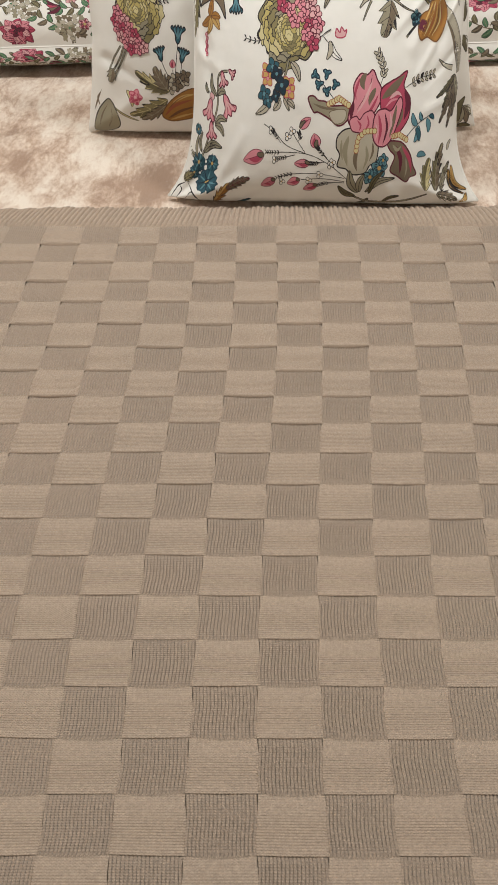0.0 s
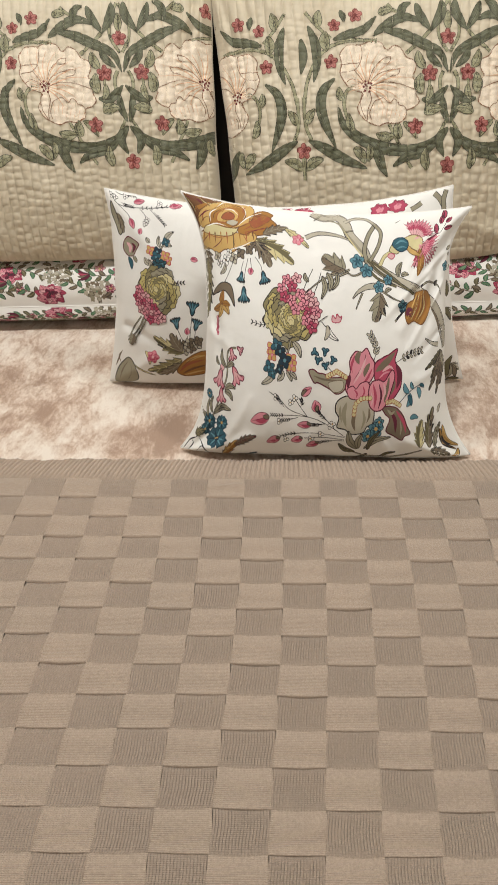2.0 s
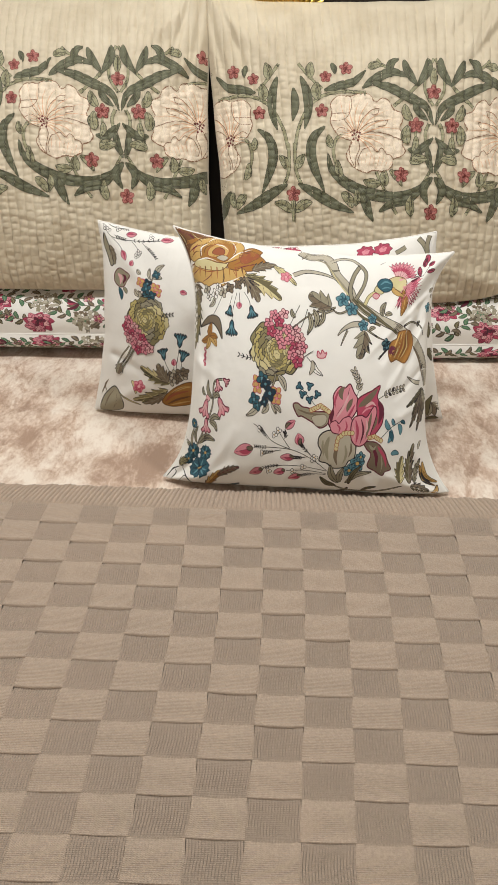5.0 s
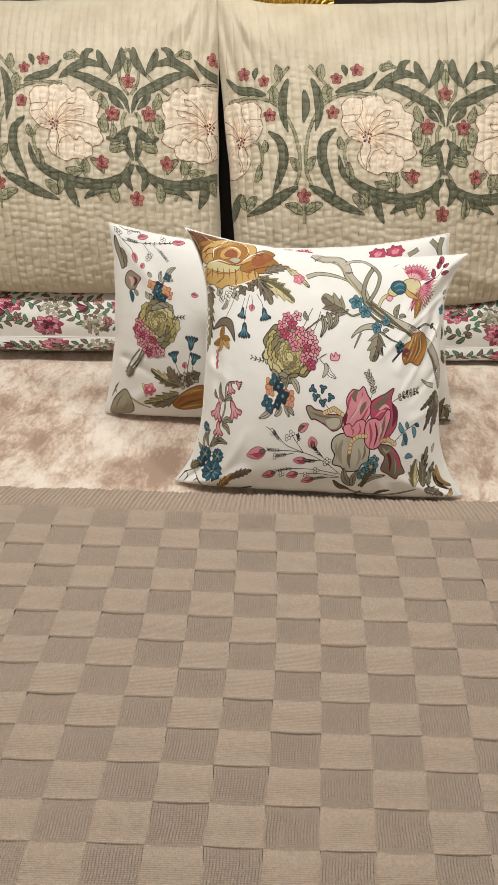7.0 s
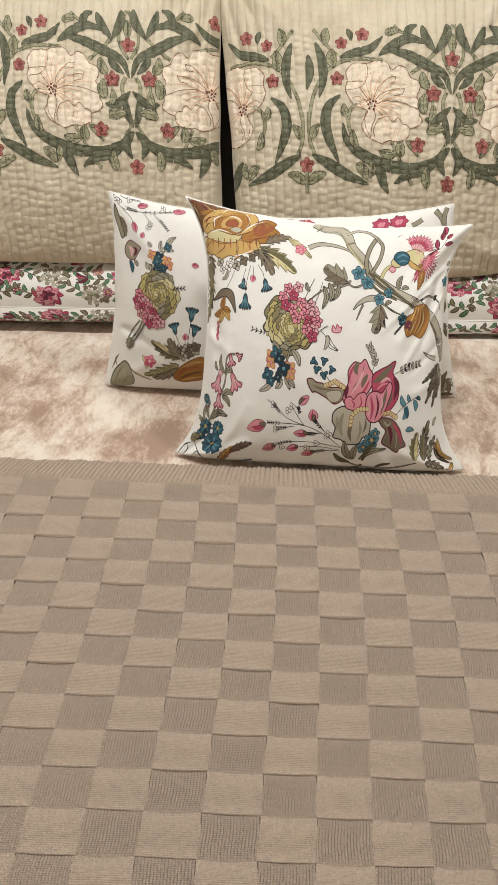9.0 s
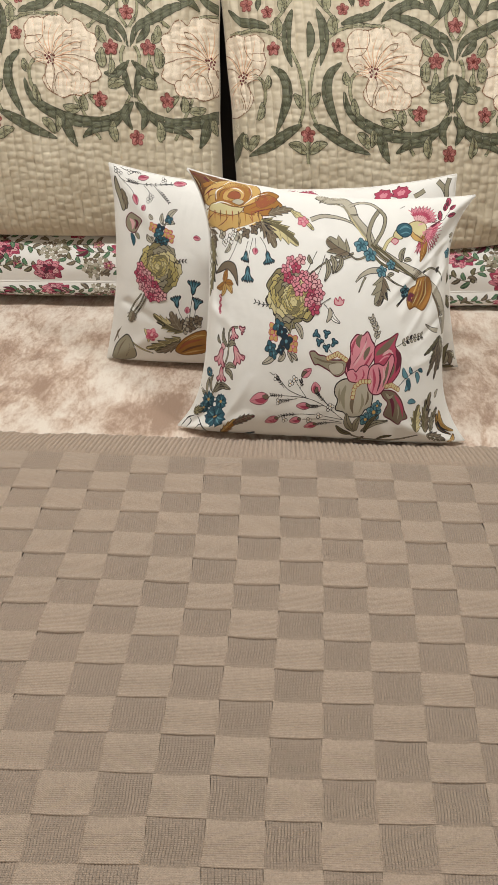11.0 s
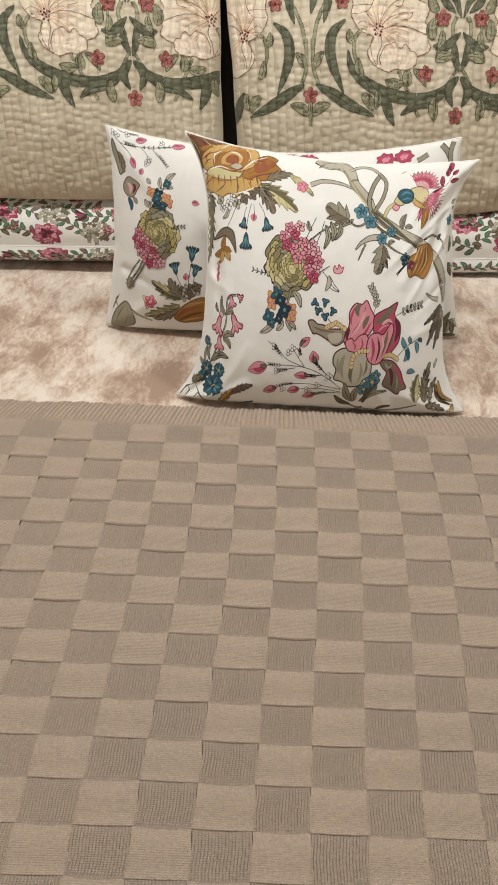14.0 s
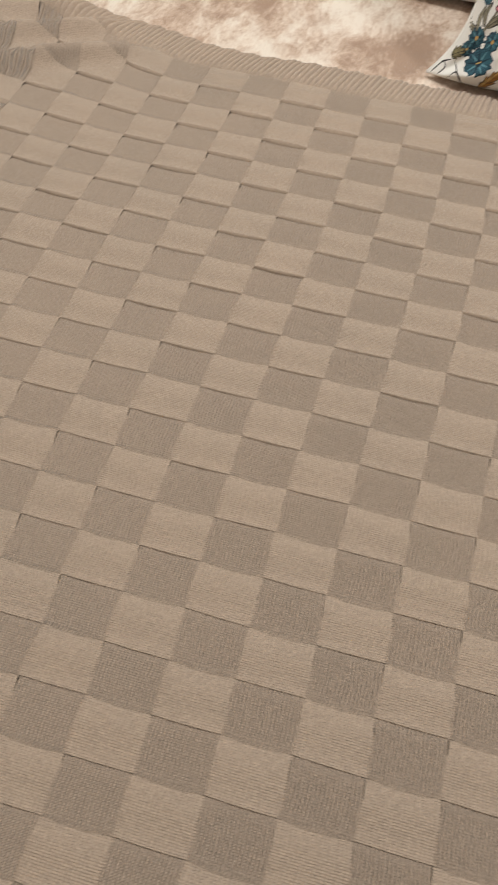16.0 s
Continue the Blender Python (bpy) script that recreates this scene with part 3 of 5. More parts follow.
        for grow, mt in ((line * self.ink, edge), (0.0, mat)):
            if mt:
                w = ((width / 2 * shape).clip(0.12, None) + grow)[:, None]
                cross = np.linspace(-1, 1, 2 + int(width / self.fine))
                g = m[:, None] + cross[None, :, None] * w[:, None] * side[:, None]
                v, f = grid_data(np.concatenate([g, np.zeros((*g.shape[:2], 1))], -1))
                self.lay(v[:, :2], f, mt)

    def leaf(self, a, b, width, mat, bend=0.0, edge=None, vein=None, ribs=0):
        a, b = np.asarray(a, float), np.asarray(b, float)
        d = b - a
        mid = (a + b) / 2 + bend * np.array([-d[1], d[0]])
        self.ribbon([a, mid, b], width, mat, 2, edge)
        if vein:
            self.ribbon([a, mid, b], 1.0, vein)
            side = np.array([-d[1], d[0]]) / (np.linalg.norm(d) + 1e-9)
            for k in range(ribs):
                s = (k + 1) / (ribs + 1)
                root = a + d * s + (mid - (a + b) / 2) * 4 * s * (1 - s)
                for sg in (-1, 1):
                    self.ribbon([root, root + d * 0.12 + sg * side * width * 0.38 * math.sin(math.pi * s)], 0.5, vein)

    def ragged_leaf(self, a, b, width, mat, edge, vein, teeth=4, dark=None):
        """A toothed leaf along a midrib, its teeth pointing forwards; dark fills one half."""
        a, b = np.asarray(a, float), np.asarray(b, float)
        d = b - a
        side = np.array([-d[1], d[0]]) / (np.linalg.norm(d) + 1e-9)
        s = np.linspace(0, 1, 10 * teeth + 1)
        saw = (s * teeth) % 1.0
        body = np.sin(math.pi * s**0.75) ** 0.7
        sway = 0.05 * np.linalg.norm(d) * np.sin(s * math.pi)
        mid = a + d * s[:, None] + side * sway[:, None]
        half = width * 0.62 * body * (0.50 + 0.50 * saw**1.4) * (1 - 0.25 * (s > 0.97))
        lead = (d / (np.linalg.norm(d) + 1e-9)) * (width * 0.16 * body * saw)[:, None]
        for grow, tone in ((1.0 * self.ink, edge), (0.0, mat)):
            w = (half + grow)[:, None]
            rows = np.stack([mid + side * w * q + lead * abs(q) for q in (-1, -0.5, 0, 0.5, 1)], 1)
            v, f = grid_data(np.concatenate([rows, np.zeros((*rows.shape[:2], 1))], -1))
            self.lay(v[:, :2], f, tone)
        if dark:
            rows = np.stack([mid + side * half[:, None] * q + lead * q for q in (0, 0.45, 0.9)], 1)
            v, f = grid_data(np.concatenate([rows, np.zeros((*rows.shape[:2], 1))], -1))
            self.lay(v[:, :2], f, dark)
        self.ribbon([a, a + d * 0.5 + side * sway.max(), b], 0.9, vein)
        for k in range(teeth):
            q = (k + 0.35) / teeth
            i, j = int(q * 10 * teeth), min(10 * teeth, 10 * k + 8)
            for sg in (-1, 1):
                self.ribbon([mid[i], mid[j] + lead[j] + sg * side * half[j] * 0.8], 0.7, vein)

    def blossom(self, at, r, mat, edge, heart, petals=5, turn=0.0, inner=None):
        for k in range(petals):
            a = math.radians(turn) + 2 * math.pi * k / petals
            p = (at[0] + 0.58 * r * math.cos(a), at[1] + 0.58 * r * math.sin(a))
            self.blob(p, r * 0.46, mat, 3, 0.08, 0.9, math.degrees(a), edge, 1.0, 14)
            if inner:
                self.leaf(at, (at[0] + 0.8 * r * math.cos(a), at[1] + 0.8 * r * math.sin(a)), r * 0.2, inner)
        self.blob(at, r * 0.26, heart, edge=edge, line=0.4, n=10)

    def bell(self, at, r, turn, mat, light, edge, frill=5):
        """A bell flower opening towards turn: a narrow calyx that flares to a frilled rim."""
        a = math.radians(turn)
        d, s = np.array([math.cos(a), math.sin(a)]), np.array([-math.sin(a), math.cos(a)])
        at = np.asarray(at, float)
        rim = [at + d * r * (0.75 + (0.28 if k % 2 else 0.0) - 0.16 * abs(q)) + s * q * r for k, q in enumerate(np.linspace(-1, 1, 2 * frill + 1))]
        self.shape([at - d * r, at - d * r * 0.6 - s * r * 0.32, at + d * r * 0.1 - s * r * 0.45] + rim + [at + d * r * 0.1 + s * r * 0.45, at - d * r * 0.6 + s * r * 0.32], mat, edge, 1.0, at + d * r * 0.2)
        for q in np.linspace(-0.6, 0.6, 3):
            self.ribbon([at - d * r * 0.5, at + d * r * 0.1 + s * r * q * 0.5, at + d * r * 0.75 + s * q * r], r * 0.22, light, 2)
            self.ribbon([at - d * r * 0.4 + s * r * 0.1, at + d * r * 0.7 + s * (q + 0.25) * r], 0.6, edge)

    def bud(self, a, b, width, mat, dark, edge):
        a, b = np.asarray(a, float), np.asarray(b, float)
        self.leaf(a, b, width, mat, 0, edge)
        self.leaf(a + (b - a) * 0.05, a + (b - a) * 0.75, width * 0.45, dark, 0.14)
        self.ribbon([a + (b - a) * 0.1, a + (b - a) * 0.9], 0.6, edge)

    def spray(self, pts, mat, pairs, size, thick=1.0, leaf_mat=None, edge=None):
        """A stem with small paired leaves."""
        self.ribbon(pts, thick, mat)
        p = np.asarray(pts, float)
        for k in range(pairs):
            s = 0.25 + 0.75 * k / max(1, pairs - 1)
            f = s * (len(p) - 1)
            i = min(int(f), len(p) - 2)
            at, d = p[i] + (p[i + 1] - p[i]) * (f - i), p[i + 1] - p[i]
            d = d / (np.linalg.norm(d) + 1e-9)
            side = np.array([-d[1], d[0]])
            for sg in (-1, 1):
                self.leaf(at, at + size * (0.75 * d + 0.65 * sg * side), size * 0.36, leaf_mat or mat, 0.1 * sg, edge)

    def ruffle(self, at, r, shades, edge, seed=1, tall=1.1):
        """A cabbage-like head of wavy folds."""
        rnd = random.Random(seed)
        for k in range(34):
            a, d = k * 2.399963, r * 0.9 * math.sqrt((34 - k) / 34)
            p = (at[0] + d * math.cos(a), at[1] + d * tall * math.sin(a))
            self.blob(p, r * rnd.uniform(0.24, 0.32), shades[k % len(shades)], 6, 0.13, 0.75, math.degrees(a) + 90, edge, 1.1, 24, rnd.random() * 6)
            if k % 2:
                self.ribbon([(p[0] - r * 0.14, p[1]), (p[0], p[1] + r * 0.08), (p[0] + r * 0.14, p[1] - r * 0.02)], 0.7, edge)

    def fringe(self, at, r, a0, a1, shades, edge, teeth=16):
        """A fringed half flower, like a carnation."""
        for ring, (size, m) in enumerate(zip((1.0, 0.78, 0.55), shades)):
            ang = np.radians(np.linspace(a0, a1, teeth * 2 + 1))
            rr = r * size * (1 - 0.16 * (np.arange(teeth * 2 + 1) % 2))
            o = np.stack([at[0] + rr * np.cos(ang), at[1] + rr * np.sin(ang)], -1)
            if ring == 0:
                self.fan(np.concatenate([[at], at + (o - at) * 1.03]), edge, np.asarray(at) + (o.mean(0) - at) * 0.35)
            self.fan(np.concatenate([[at], o]), m, np.asarray(at) + (o.mean(0) - at) * 0.35)
            for k in range(1, teeth * 2, 4):
                self.ribbon([np.asarray(at) + (o[k] - at) * 0.45, o[k]], 0.5, edge)


RUST = cotton("print_rust", (0.30, 0.095, 0.045))
INK = cotton("print_ink", (0.030, 0.026, 0.028))
PINK, ROSE, MAROON = cotton("print_pink", (0.64, 0.25, 0.3)), cotton("print_rose", (0.41, 0.065, 0.115)), cotton("print_maroon", (0.12, 0.022, 0.04))
BLUSH = cotton("print_blush", (0.66, 0.38, 0.39))
TEAL, SKY, NAVY = cotton("print_teal", (0.035, 0.105, 0.14)), cotton("print_sky", (0.11, 0.24, 0.29)), cotton("print_navy", (0.02, 0.04, 0.06))
OCHRE, HONEY, BROWN = cotton("print_ochre", (0.33, 0.155, 0.04)), cotton("print_honey", (0.53, 0.34, 0.12)), cotton("print_brown", (0.16, 0.075, 0.035))
YELLOW, STRAW = cotton("print_yellow", (0.46, 0.38, 0.15)), cotton("print_straw", (0.58, 0.51, 0.28))
OLIVE, MOSS, SAGE = cotton("print_olive", (0.14, 0.12, 0.065)), cotton("print_moss", (0.235, 0.2, 0.1)), cotton("print_sage", (0.29, 0.26, 0.185))
STONE, TAWNY, GREEN = cotton("print_stone", (0.44, 0.4, 0.32)), cotton("print_tawny", (0.17, 0.13, 0.09)), cotton("print_green", (0.09, 0.20, 0.11))


def front_print(c):
    p = Print(c)
    # golden rose in the upper corner
    p.shape([(-252, 218), (-229, 219), (-201, 219), (-171, 221), (-197, 196), (-236, 178), (-255, 158), (-252, 160), (-252, 190)], BROWN, INK)
    for pts, m, w in (([(-249, 212), (-227, 209), (-222, 198)], MAROON, 6), ([(-257, 193), (-237, 195), (-205, 210)], OCHRE, 6), ([(-252, 179), (-249, 180), (-240, 176)], MAROON, 7), ([(-253, 213), (-247, 199), (-246, 184)], STRAW, 1.4), ([(-225, 216), (-211, 206), (-185, 212)], STRAW, 1.4), ([(-252, 163), (-257, 173), (-240, 181)], HONEY, 4), ([(-245, 205), (-243, 196), (-256, 184)], INK, 1.0), ([(-215, 212), (-209, 200), (-217, 193)], INK, 1.0)):
        p.ribbon(pts, w, m, 2)
    p.shape([(-257, 149), (-252, 136), (-249, 126), (-231, 128), (-214, 121), (-194, 129), (-178, 125), (-159, 137), (-145, 137), (-126, 151), (-132, 163), (-162, 160), (-206, 160), (-238, 158)], HONEY, BROWN)
    p.shape([(-127, 158), (-104, 164), (-87, 181), (-97, 193), (-93, 202), (-111, 207), (-135, 195), (-154, 179), (-162, 160)], OCHRE, BROWN)
    p.shape([(-136, 190), (-115, 200), (-97, 193), (-113, 179), (-133, 172)], RUST, BROWN, 0.6)
    p.shape([(-243, 162), (-244, 181), (-222, 198), (-191, 213), (-162, 221), (-138, 220), (-126, 206), (-139, 181), (-186, 164)], HONEY, BROWN)
    p.shape([(-219, 168), (-216, 187), (-195, 203), (-169, 214), (-148, 210), (-143, 194), (-158, 177), (-186, 166)], OCHRE, BROWN, 0.8)
    p.shape([(-201, 176), (-199, 189), (-179, 203), (-163, 205), (-156, 195), (-168, 180)], HONEY, RUST, 0.8)
    p.shape([(-192, 182), (-187, 191), (-174, 198), (-165, 193), (-171, 183)], RUST, BROWN, 0.5)
    p.shape([(-185, 176), (-172, 183), (-160, 180), (-171, 172)], STONE, BROWN, 0.5)
    p.shape([(-241, 155), (-230, 167), (-210, 170), (-186, 167), (-163, 167), (-178, 154), (-208, 151)], STRAW, BROWN, 0.7)
    for pts in ([(-230, 165), (-207, 172), (-183, 169)], [(-194, 204), (-171, 219), (-151, 219), (-142, 201), (-150, 185)], [(-257, 138), (-257, 128), (-232, 124), (-214, 120)], [(-219, 174), (-214, 189), (-196, 200)], [(-161, 174), (-136, 193), (-111, 204)], [(-180, 202), (-166, 202), (-158, 194)], [(-191, 127), (-159, 136), (-132, 148)]):
        p.ribbon(pts, 2.0, M_WHITE, 2)
    for k in range(9):
        a, b = (-241, 151), (-134, 159)
        s = k / 8
        r = (a[0] + (b[0] - a[0]) * s, a[1] + (b[1] - a[1]) * s + 4)
        p.ribbon([r, (r[0] - 3 + 5 * s, r[1] - 10), (r[0] - 5 + 8 * s, r[1] - 17 - 5 * math.sin(3.1 * s))], 2.6, (OCHRE, RUST, BROWN)[k % 3], 1)
    for pts in ([(-152, 166), (-124, 180), (-99, 185)], [(-150, 162), (-120, 170), (-104, 173)], [(-234, 171), (-234, 182), (-219, 195)], [(-137, 215), (-147, 203), (-140, 192)]):
        p.ribbon(pts, 2.4, RUST, 2)
    for k, pts in enumerate(([(-245, 177), (-226, 189), (-206, 197)], [(-244, 168), (-231, 179), (-216, 183)], [(-188, 210), (-169, 221), (-148, 221)], [(-175, 196), (-166, 195), (-166, 186)], [(-213, 177), (-204, 191), (-187, 200)], [(-153, 175), (-130, 184), (-104, 187)], [(-148, 158), (-124, 169), (-100, 176)], [(-135, 195), (-120, 195), (-111, 201)], [(-232, 151), (-210, 148), (-183, 152)], [(-225, 129), (-209, 138), (-197, 149)], [(-178, 130), (-172, 141), (-171, 151)], [(-144, 143), (-149, 151), (-153, 157)], [(-253, 137), (-240, 145), (-229, 152)])):
        p.ribbon(pts, 1.5, (MAROON, BROWN, RUST)[k % 3], 2)
    p.done("rose_motif", "golden brown printed rose")
    # dark leaves by the rose
    p.ragged_leaf((-113, 162), (-66, 178), 17, TAWNY, INK, SAGE, 4)
    p.ragged_leaf((-72, 176), (-29, 141), 12, STRAW, INK, OLIVE, 3)
    p.ragged_leaf((-128, 151), (-55, 111), 30, STRAW, INK, OLIVE, 5, OLIVE)
    p.ragged_leaf((-128, 147), (-98, 104), 26, TAWNY, INK, SAGE, 4)
    p.ragged_leaf((-252, 133), (-235, 92), 26, TAWNY, INK, SAGE, 4)
    p.ragged_leaf((-245, 111), (-252, 14), 26, SAGE, INK, OLIVE, 7, MOSS)
    p.ragged_leaf((-257, 152), (-252, 152), 9, TAWNY, INK, SAGE, 3)
    p.leaf((-195, 106), (-210, 88), 7, STONE, 0.15, INK, INK)
    p.blossom((-49, 156), 9, PINK, ROSE, BLUSH, 5)
    p.done("rose_leaves_motif")
    for at, r in (((-215, 116), 8), ((-195, 111), 8), ((-176, 115), 9), ((-160, 124), 9), ((-142, 131), 8), ((-133, 140), 6), ((-186, 124), 6), ((-210, 105), 6)):
        p.blossom(at, r, (M_WHITE, STONE, TAWNY)[int(at[0]) % 3], INK, TAWNY, 4, at[1])
    for pts in ([(-173, 119), (-187, 93), (-199, 75)], [(-155, 111), (-160, 96), (-160, 87)], [(-145, 117), (-152, 91), (-154, 72)], [(-130, 120), (-119, 106), (-116, 97)], [(-140, 117), (-138, 101)], [(-174, 147), (-175, 134), (-165, 123)]):
        p.ribbon(pts, 1.1, INK)
    p.bell((-160, 85), 9, -100, TEAL, SKY, INK)
    p.bell((-154, 57), 13, -90, TEAL, SKY, INK)
    p.bell((-112, 86), 11, -75, TEAL, SKY, INK)
    p.bud((-139, 101), (-140, 89), 11, PINK, ROSE, MAROON)
    p.done("bell_flower_motif", "teal printed bell flowers")
    # lily and berries by the edge
    p.shape([(-231, 55), (-214, 71), (-196, 75), (-181, 67), (-175, 38), (-186, 52), (-201, 62), (-219, 57)], TAWNY, INK, 0.9, (-196, 68))
    for b, w in (((-202, 62), 10), ((-230, 31), 10), ((-216, 19), 9), ((-188, 25), 11), ((-186, 39), 8), ((-209, 54), 8)):
        p.leaf((-206, 41), b, w, (OCHRE, HONEY)[int(w) % 2], 0.1, BROWN, BROWN)
    p.done("lily_motif", "orange printed lily")
    for k in range(6):
        a, b = (-219, 19), (-219, -5)
        q = (a[0] + 2 * (k % 2), a[1] + (b[1] - a[1]) * k / 5)
        p.blob(q, 2.2, BLUSH, edge=ROSE, line=0.9, n=9)
    p.ribbon([(-217, 23), (-217, -6)], 0.8, MAROON)
    p.done("berry_motif", "red printed berries")
    # yellow and pink head
    p.shape([(-88, 71), (-103, 58), (-113, 43), (-107, 32), (-114, 20), (-100, 12), (-95, -1), (-77, -2), (-64, -9), (-48, -4), (-32, -7), (-22, 4), (-18, 16), (-32, 34), (-62, 60)], MOSS, INK)
    p.ruffle((-66, 27), 42, (STRAW, YELLOW, MOSS, SAGE), INK, 2, 1.0)
    p.ruffle((-57, 23), 24, (YELLOW, STRAW, YELLOW, MOSS), OLIVE, 7, 0.9)
    for k, at in enumerate(((-68, 84), (-50, 87), (-77, 70), (-58, 73), (-43, 62), (-28, 61), (-59, 52), (-72, 57), (-37, 46), (-20, 49), (-51, 38), (-28, 34), (-15, 35), (-20, 22), (-32, 22), (-22, 12))):
        p.blossom(at, 8.6, (PINK, BLUSH, PINK, ROSE)[k % 4], MAROON, MAROON, 5, 31 * k)
        p.blob(at, 1.3, BLUSH, n=7)
    p.done("hydrangea_motif", "yellow and pink printed flower head")
    p.spray([(-102, 15), (-116, 13), (-134, 16)], INK, 4, 6)
    for pts in ([(-13, 19), (-3, 26), (4, 30)], [(-7, 21), (3, 11), (11, -3)], [(-22, 104), (-33, 80), (-39, 66)], [(-8, 99), (-14, 77), (-19, 65)]):
        p.ribbon(pts, 1.1, INK)
    p.leaf((3, 16), (22, -6), 7, M_WHITE, -0.15, INK, INK)
    p.leaf((3, 16), (-1, -6), 6, STONE, 0.15, INK)
    p.shape([(11, 22), (12, 31), (17, 26), (19, 33), (24, 28), (27, 30), (25, 22), (18, 20)], BLUSH, ROSE, 0.9)
    p.done("small_stem_motif")
    # posy below it
    for pts in ([(-60, -8), (-64, -23), (-74, -43), (-91, -56)], [(-68, -41), (-61, -56)]):
        p.ribbon(pts, 2.2, SAGE, 0, INK, 0.8)
    for a, b, w in (((-56, -9), (-41, -32), 9), ((-68, -18), (-77, -24), 6), ((-87, -52), (-115, -73), 9), ((-72, -52), (-84, -67), 9), ((-67, -50), (-57, -67), 8), ((-61, -54), (-48, -64), 6)):
        p.leaf(a, b, w, STONE, 0.1, INK, INK)
    for at, r in (((-95, -21), 10), ((-94, -30), 9), ((-59, -36), 10), ((-57, -44), 9)):
        p.blossom(at, r, HONEY, ROSE, PINK, 4, 40)
    for at, r in (((-86, -16), 10), ((-79, -24), 9), ((-70, -37), 11), ((-100, -48), 10), ((-93, -56), 8), ((-80, -50), 7)):
        p.blossom(at, r, (TEAL, NAVY)[int(r) % 2], INK, SKY, 4, 20)
    p.done("posy_motif")
    # pink bells on a stem
    p.ribbon([(-223, -139), (-208, -103), (-192, -68), (-191, -35), (-183, -26), (-170, -24)], 2.0, SAGE, 0, INK, 0.8)
    for at, r, t in (((-180, -34), 10, -75), ((-210, -73), 15, -105), ((-170, -65), 15, -60), ((-205, -100), 12, -85), ((-162, -26), 7, -30)):
        p.bell(at, r, t, PINK, BLUSH, MAROON, 3)
    p.blob((-204, -56), 5, BLUSH, edge=INK, line=0.9, n=12)
    for a, b, w in (((-193, -56), (-205, -28), 7), ((-191, -54), (-174, -50), 8), ((-197, -90), (-171, -85), 8), ((-197, -92), (-177, -105), 8), ((-219, -132), (-180, -120), 10), ((-224, -133), (-225, -105), 6), ((-232, -138), (-255, -136), 6), ((-211, -53), (-218, -40), 5)):
        p.leaf(a, b, w, SAGE, 0.2, INK, INK)
    p.done("pink_bells_motif", "pink printed bell flowers")
    # blue pinks in the lower corner
    for at, r in (((-228, -148), 13), ((-199, -144), 12), ((-234, -165), 9), ((-204, -173), 20), ((-236, -104), 7)):
        p.blob(at, r, TEAL, 11, 0.13, 0.95, 0, NAVY, 1.0)
        for k in range(9):
            a = 2 * math.pi * k / 9
            p.ribbon([at, (at[0] + 0.9 * r * math.cos(a), at[1] + 0.9 * r * math.sin(a))], 0.9 + r * 0.10, (SKY, NAVY)[k % 2], 2)
        p.blob(at, r * 0.22, HONEY, edge=NAVY, line=0.6, n=10)
    p.leaf((-234, -142), (-235, -112), 5, SAGE, 0.1, INK)
    p.done("carnation_motif", "teal printed carnations")
    p.ragged_leaf((-178, -211), (-161, -169), 18, OCHRE, INK, BROWN, 4, HONEY)
    p.ragged_leaf((-164, -179), (-123, -158), 15, TAWNY, INK, MAROON, 5)
    p.ragged_leaf((-141, -216), (-118, -196), 8, TEAL, INK, NAVY, 3)
    for pts in ([(-251, -215), (-252, -197), (-242, -182)], [(-243, -213), (-244, -198), (-251, -194)], [(-228, -213), (-226, -196), (-207, -207)], [(-240, -184), (-226, -194), (-194, -219)]):
        p.ribbon(pts, 2.0, INK, 2)
    p.ragged_leaf((-249, -183), (-235, -167), 14, MOSS, INK, INK, 3)
    p.done("corner_leaf_motif")
    # bud spray along the bottom
    for pts in ([(37, -153), (12, -135), (-20, -121), (-55, -118), (-96, -120)], [(-25, -120), (-60, -109), (-79, -94), (-99, -84)], [(-29, -118), (-41, -104), (-50, -93)], [(20, -141), (0, -119), (-10, -110)], [(35, -153), (-5, -147), (-40, -147), (-75, -154)], [(35, -158), (1, -154), (-34, -156)], [(35, -160), (11, -160), (-8, -164)], [(1, -130), (-17, -131)], [(-45, -121), (-68, -126)]):
        p.ribbon(pts, 1.0, INK)
    for a, b, w in (((-98, -122), (-136, -133), 19), ((-39, -87), (-22, -74), 11), ((-11, -112), (-16, -93), 15), ((-21, -132), (-46, -133), 11), ((-77, -157), (-102, -168), 13), ((-36, -156), (-57, -163), 12), ((-8, -164), (-30, -172), 11)):
        p.bud(a, b, w, PINK, ROSE, MAROON)
        p.leaf(a, (a[0] + 0.4 * (b[0] - a[0]) + 2, a[1] + 0.4 * (b[1] - a[1]) + 4), w * 0.35, TAWNY, 0.1, INK)
    for at in ((-86, -91), (-58, -98), (-51, -91), (-79, -129), (11, -134), (-5, -148), (-22, -157), (-66, -160), (14, -130)):
        for k in range(3):
            p.blob((at[0] + 3 * math.cos(2.1 * k), at[1] + 3 * math.sin(2.1 * k)), 2.2, M_WHITE, edge=INK, line=0.8, n=9)
        p.blob(at, 1.2, HONEY, n=7)
    for pts in ([(-64, -118), (-81, -119), (-94, -119)], [(-70, -106), (-79, -96), (-84, -91)], [(-41, -104), (-37, -97), (-40, -92)], [(6, -126), (-6, -115), (-10, -110)], [(-40, -147), (-59, -149), (-75, -154)], [(-53, -123), (-66, -126), (-76, -127)], [(15, -161), (3, -161), (-6, -164)], [(-3, -131), (-13, -132), (-19, -132)]):
        p.spray(pts, INK, 6, 4.5, 0.8)
    p.done("bud_spray_motif", "pink printed bud spray")
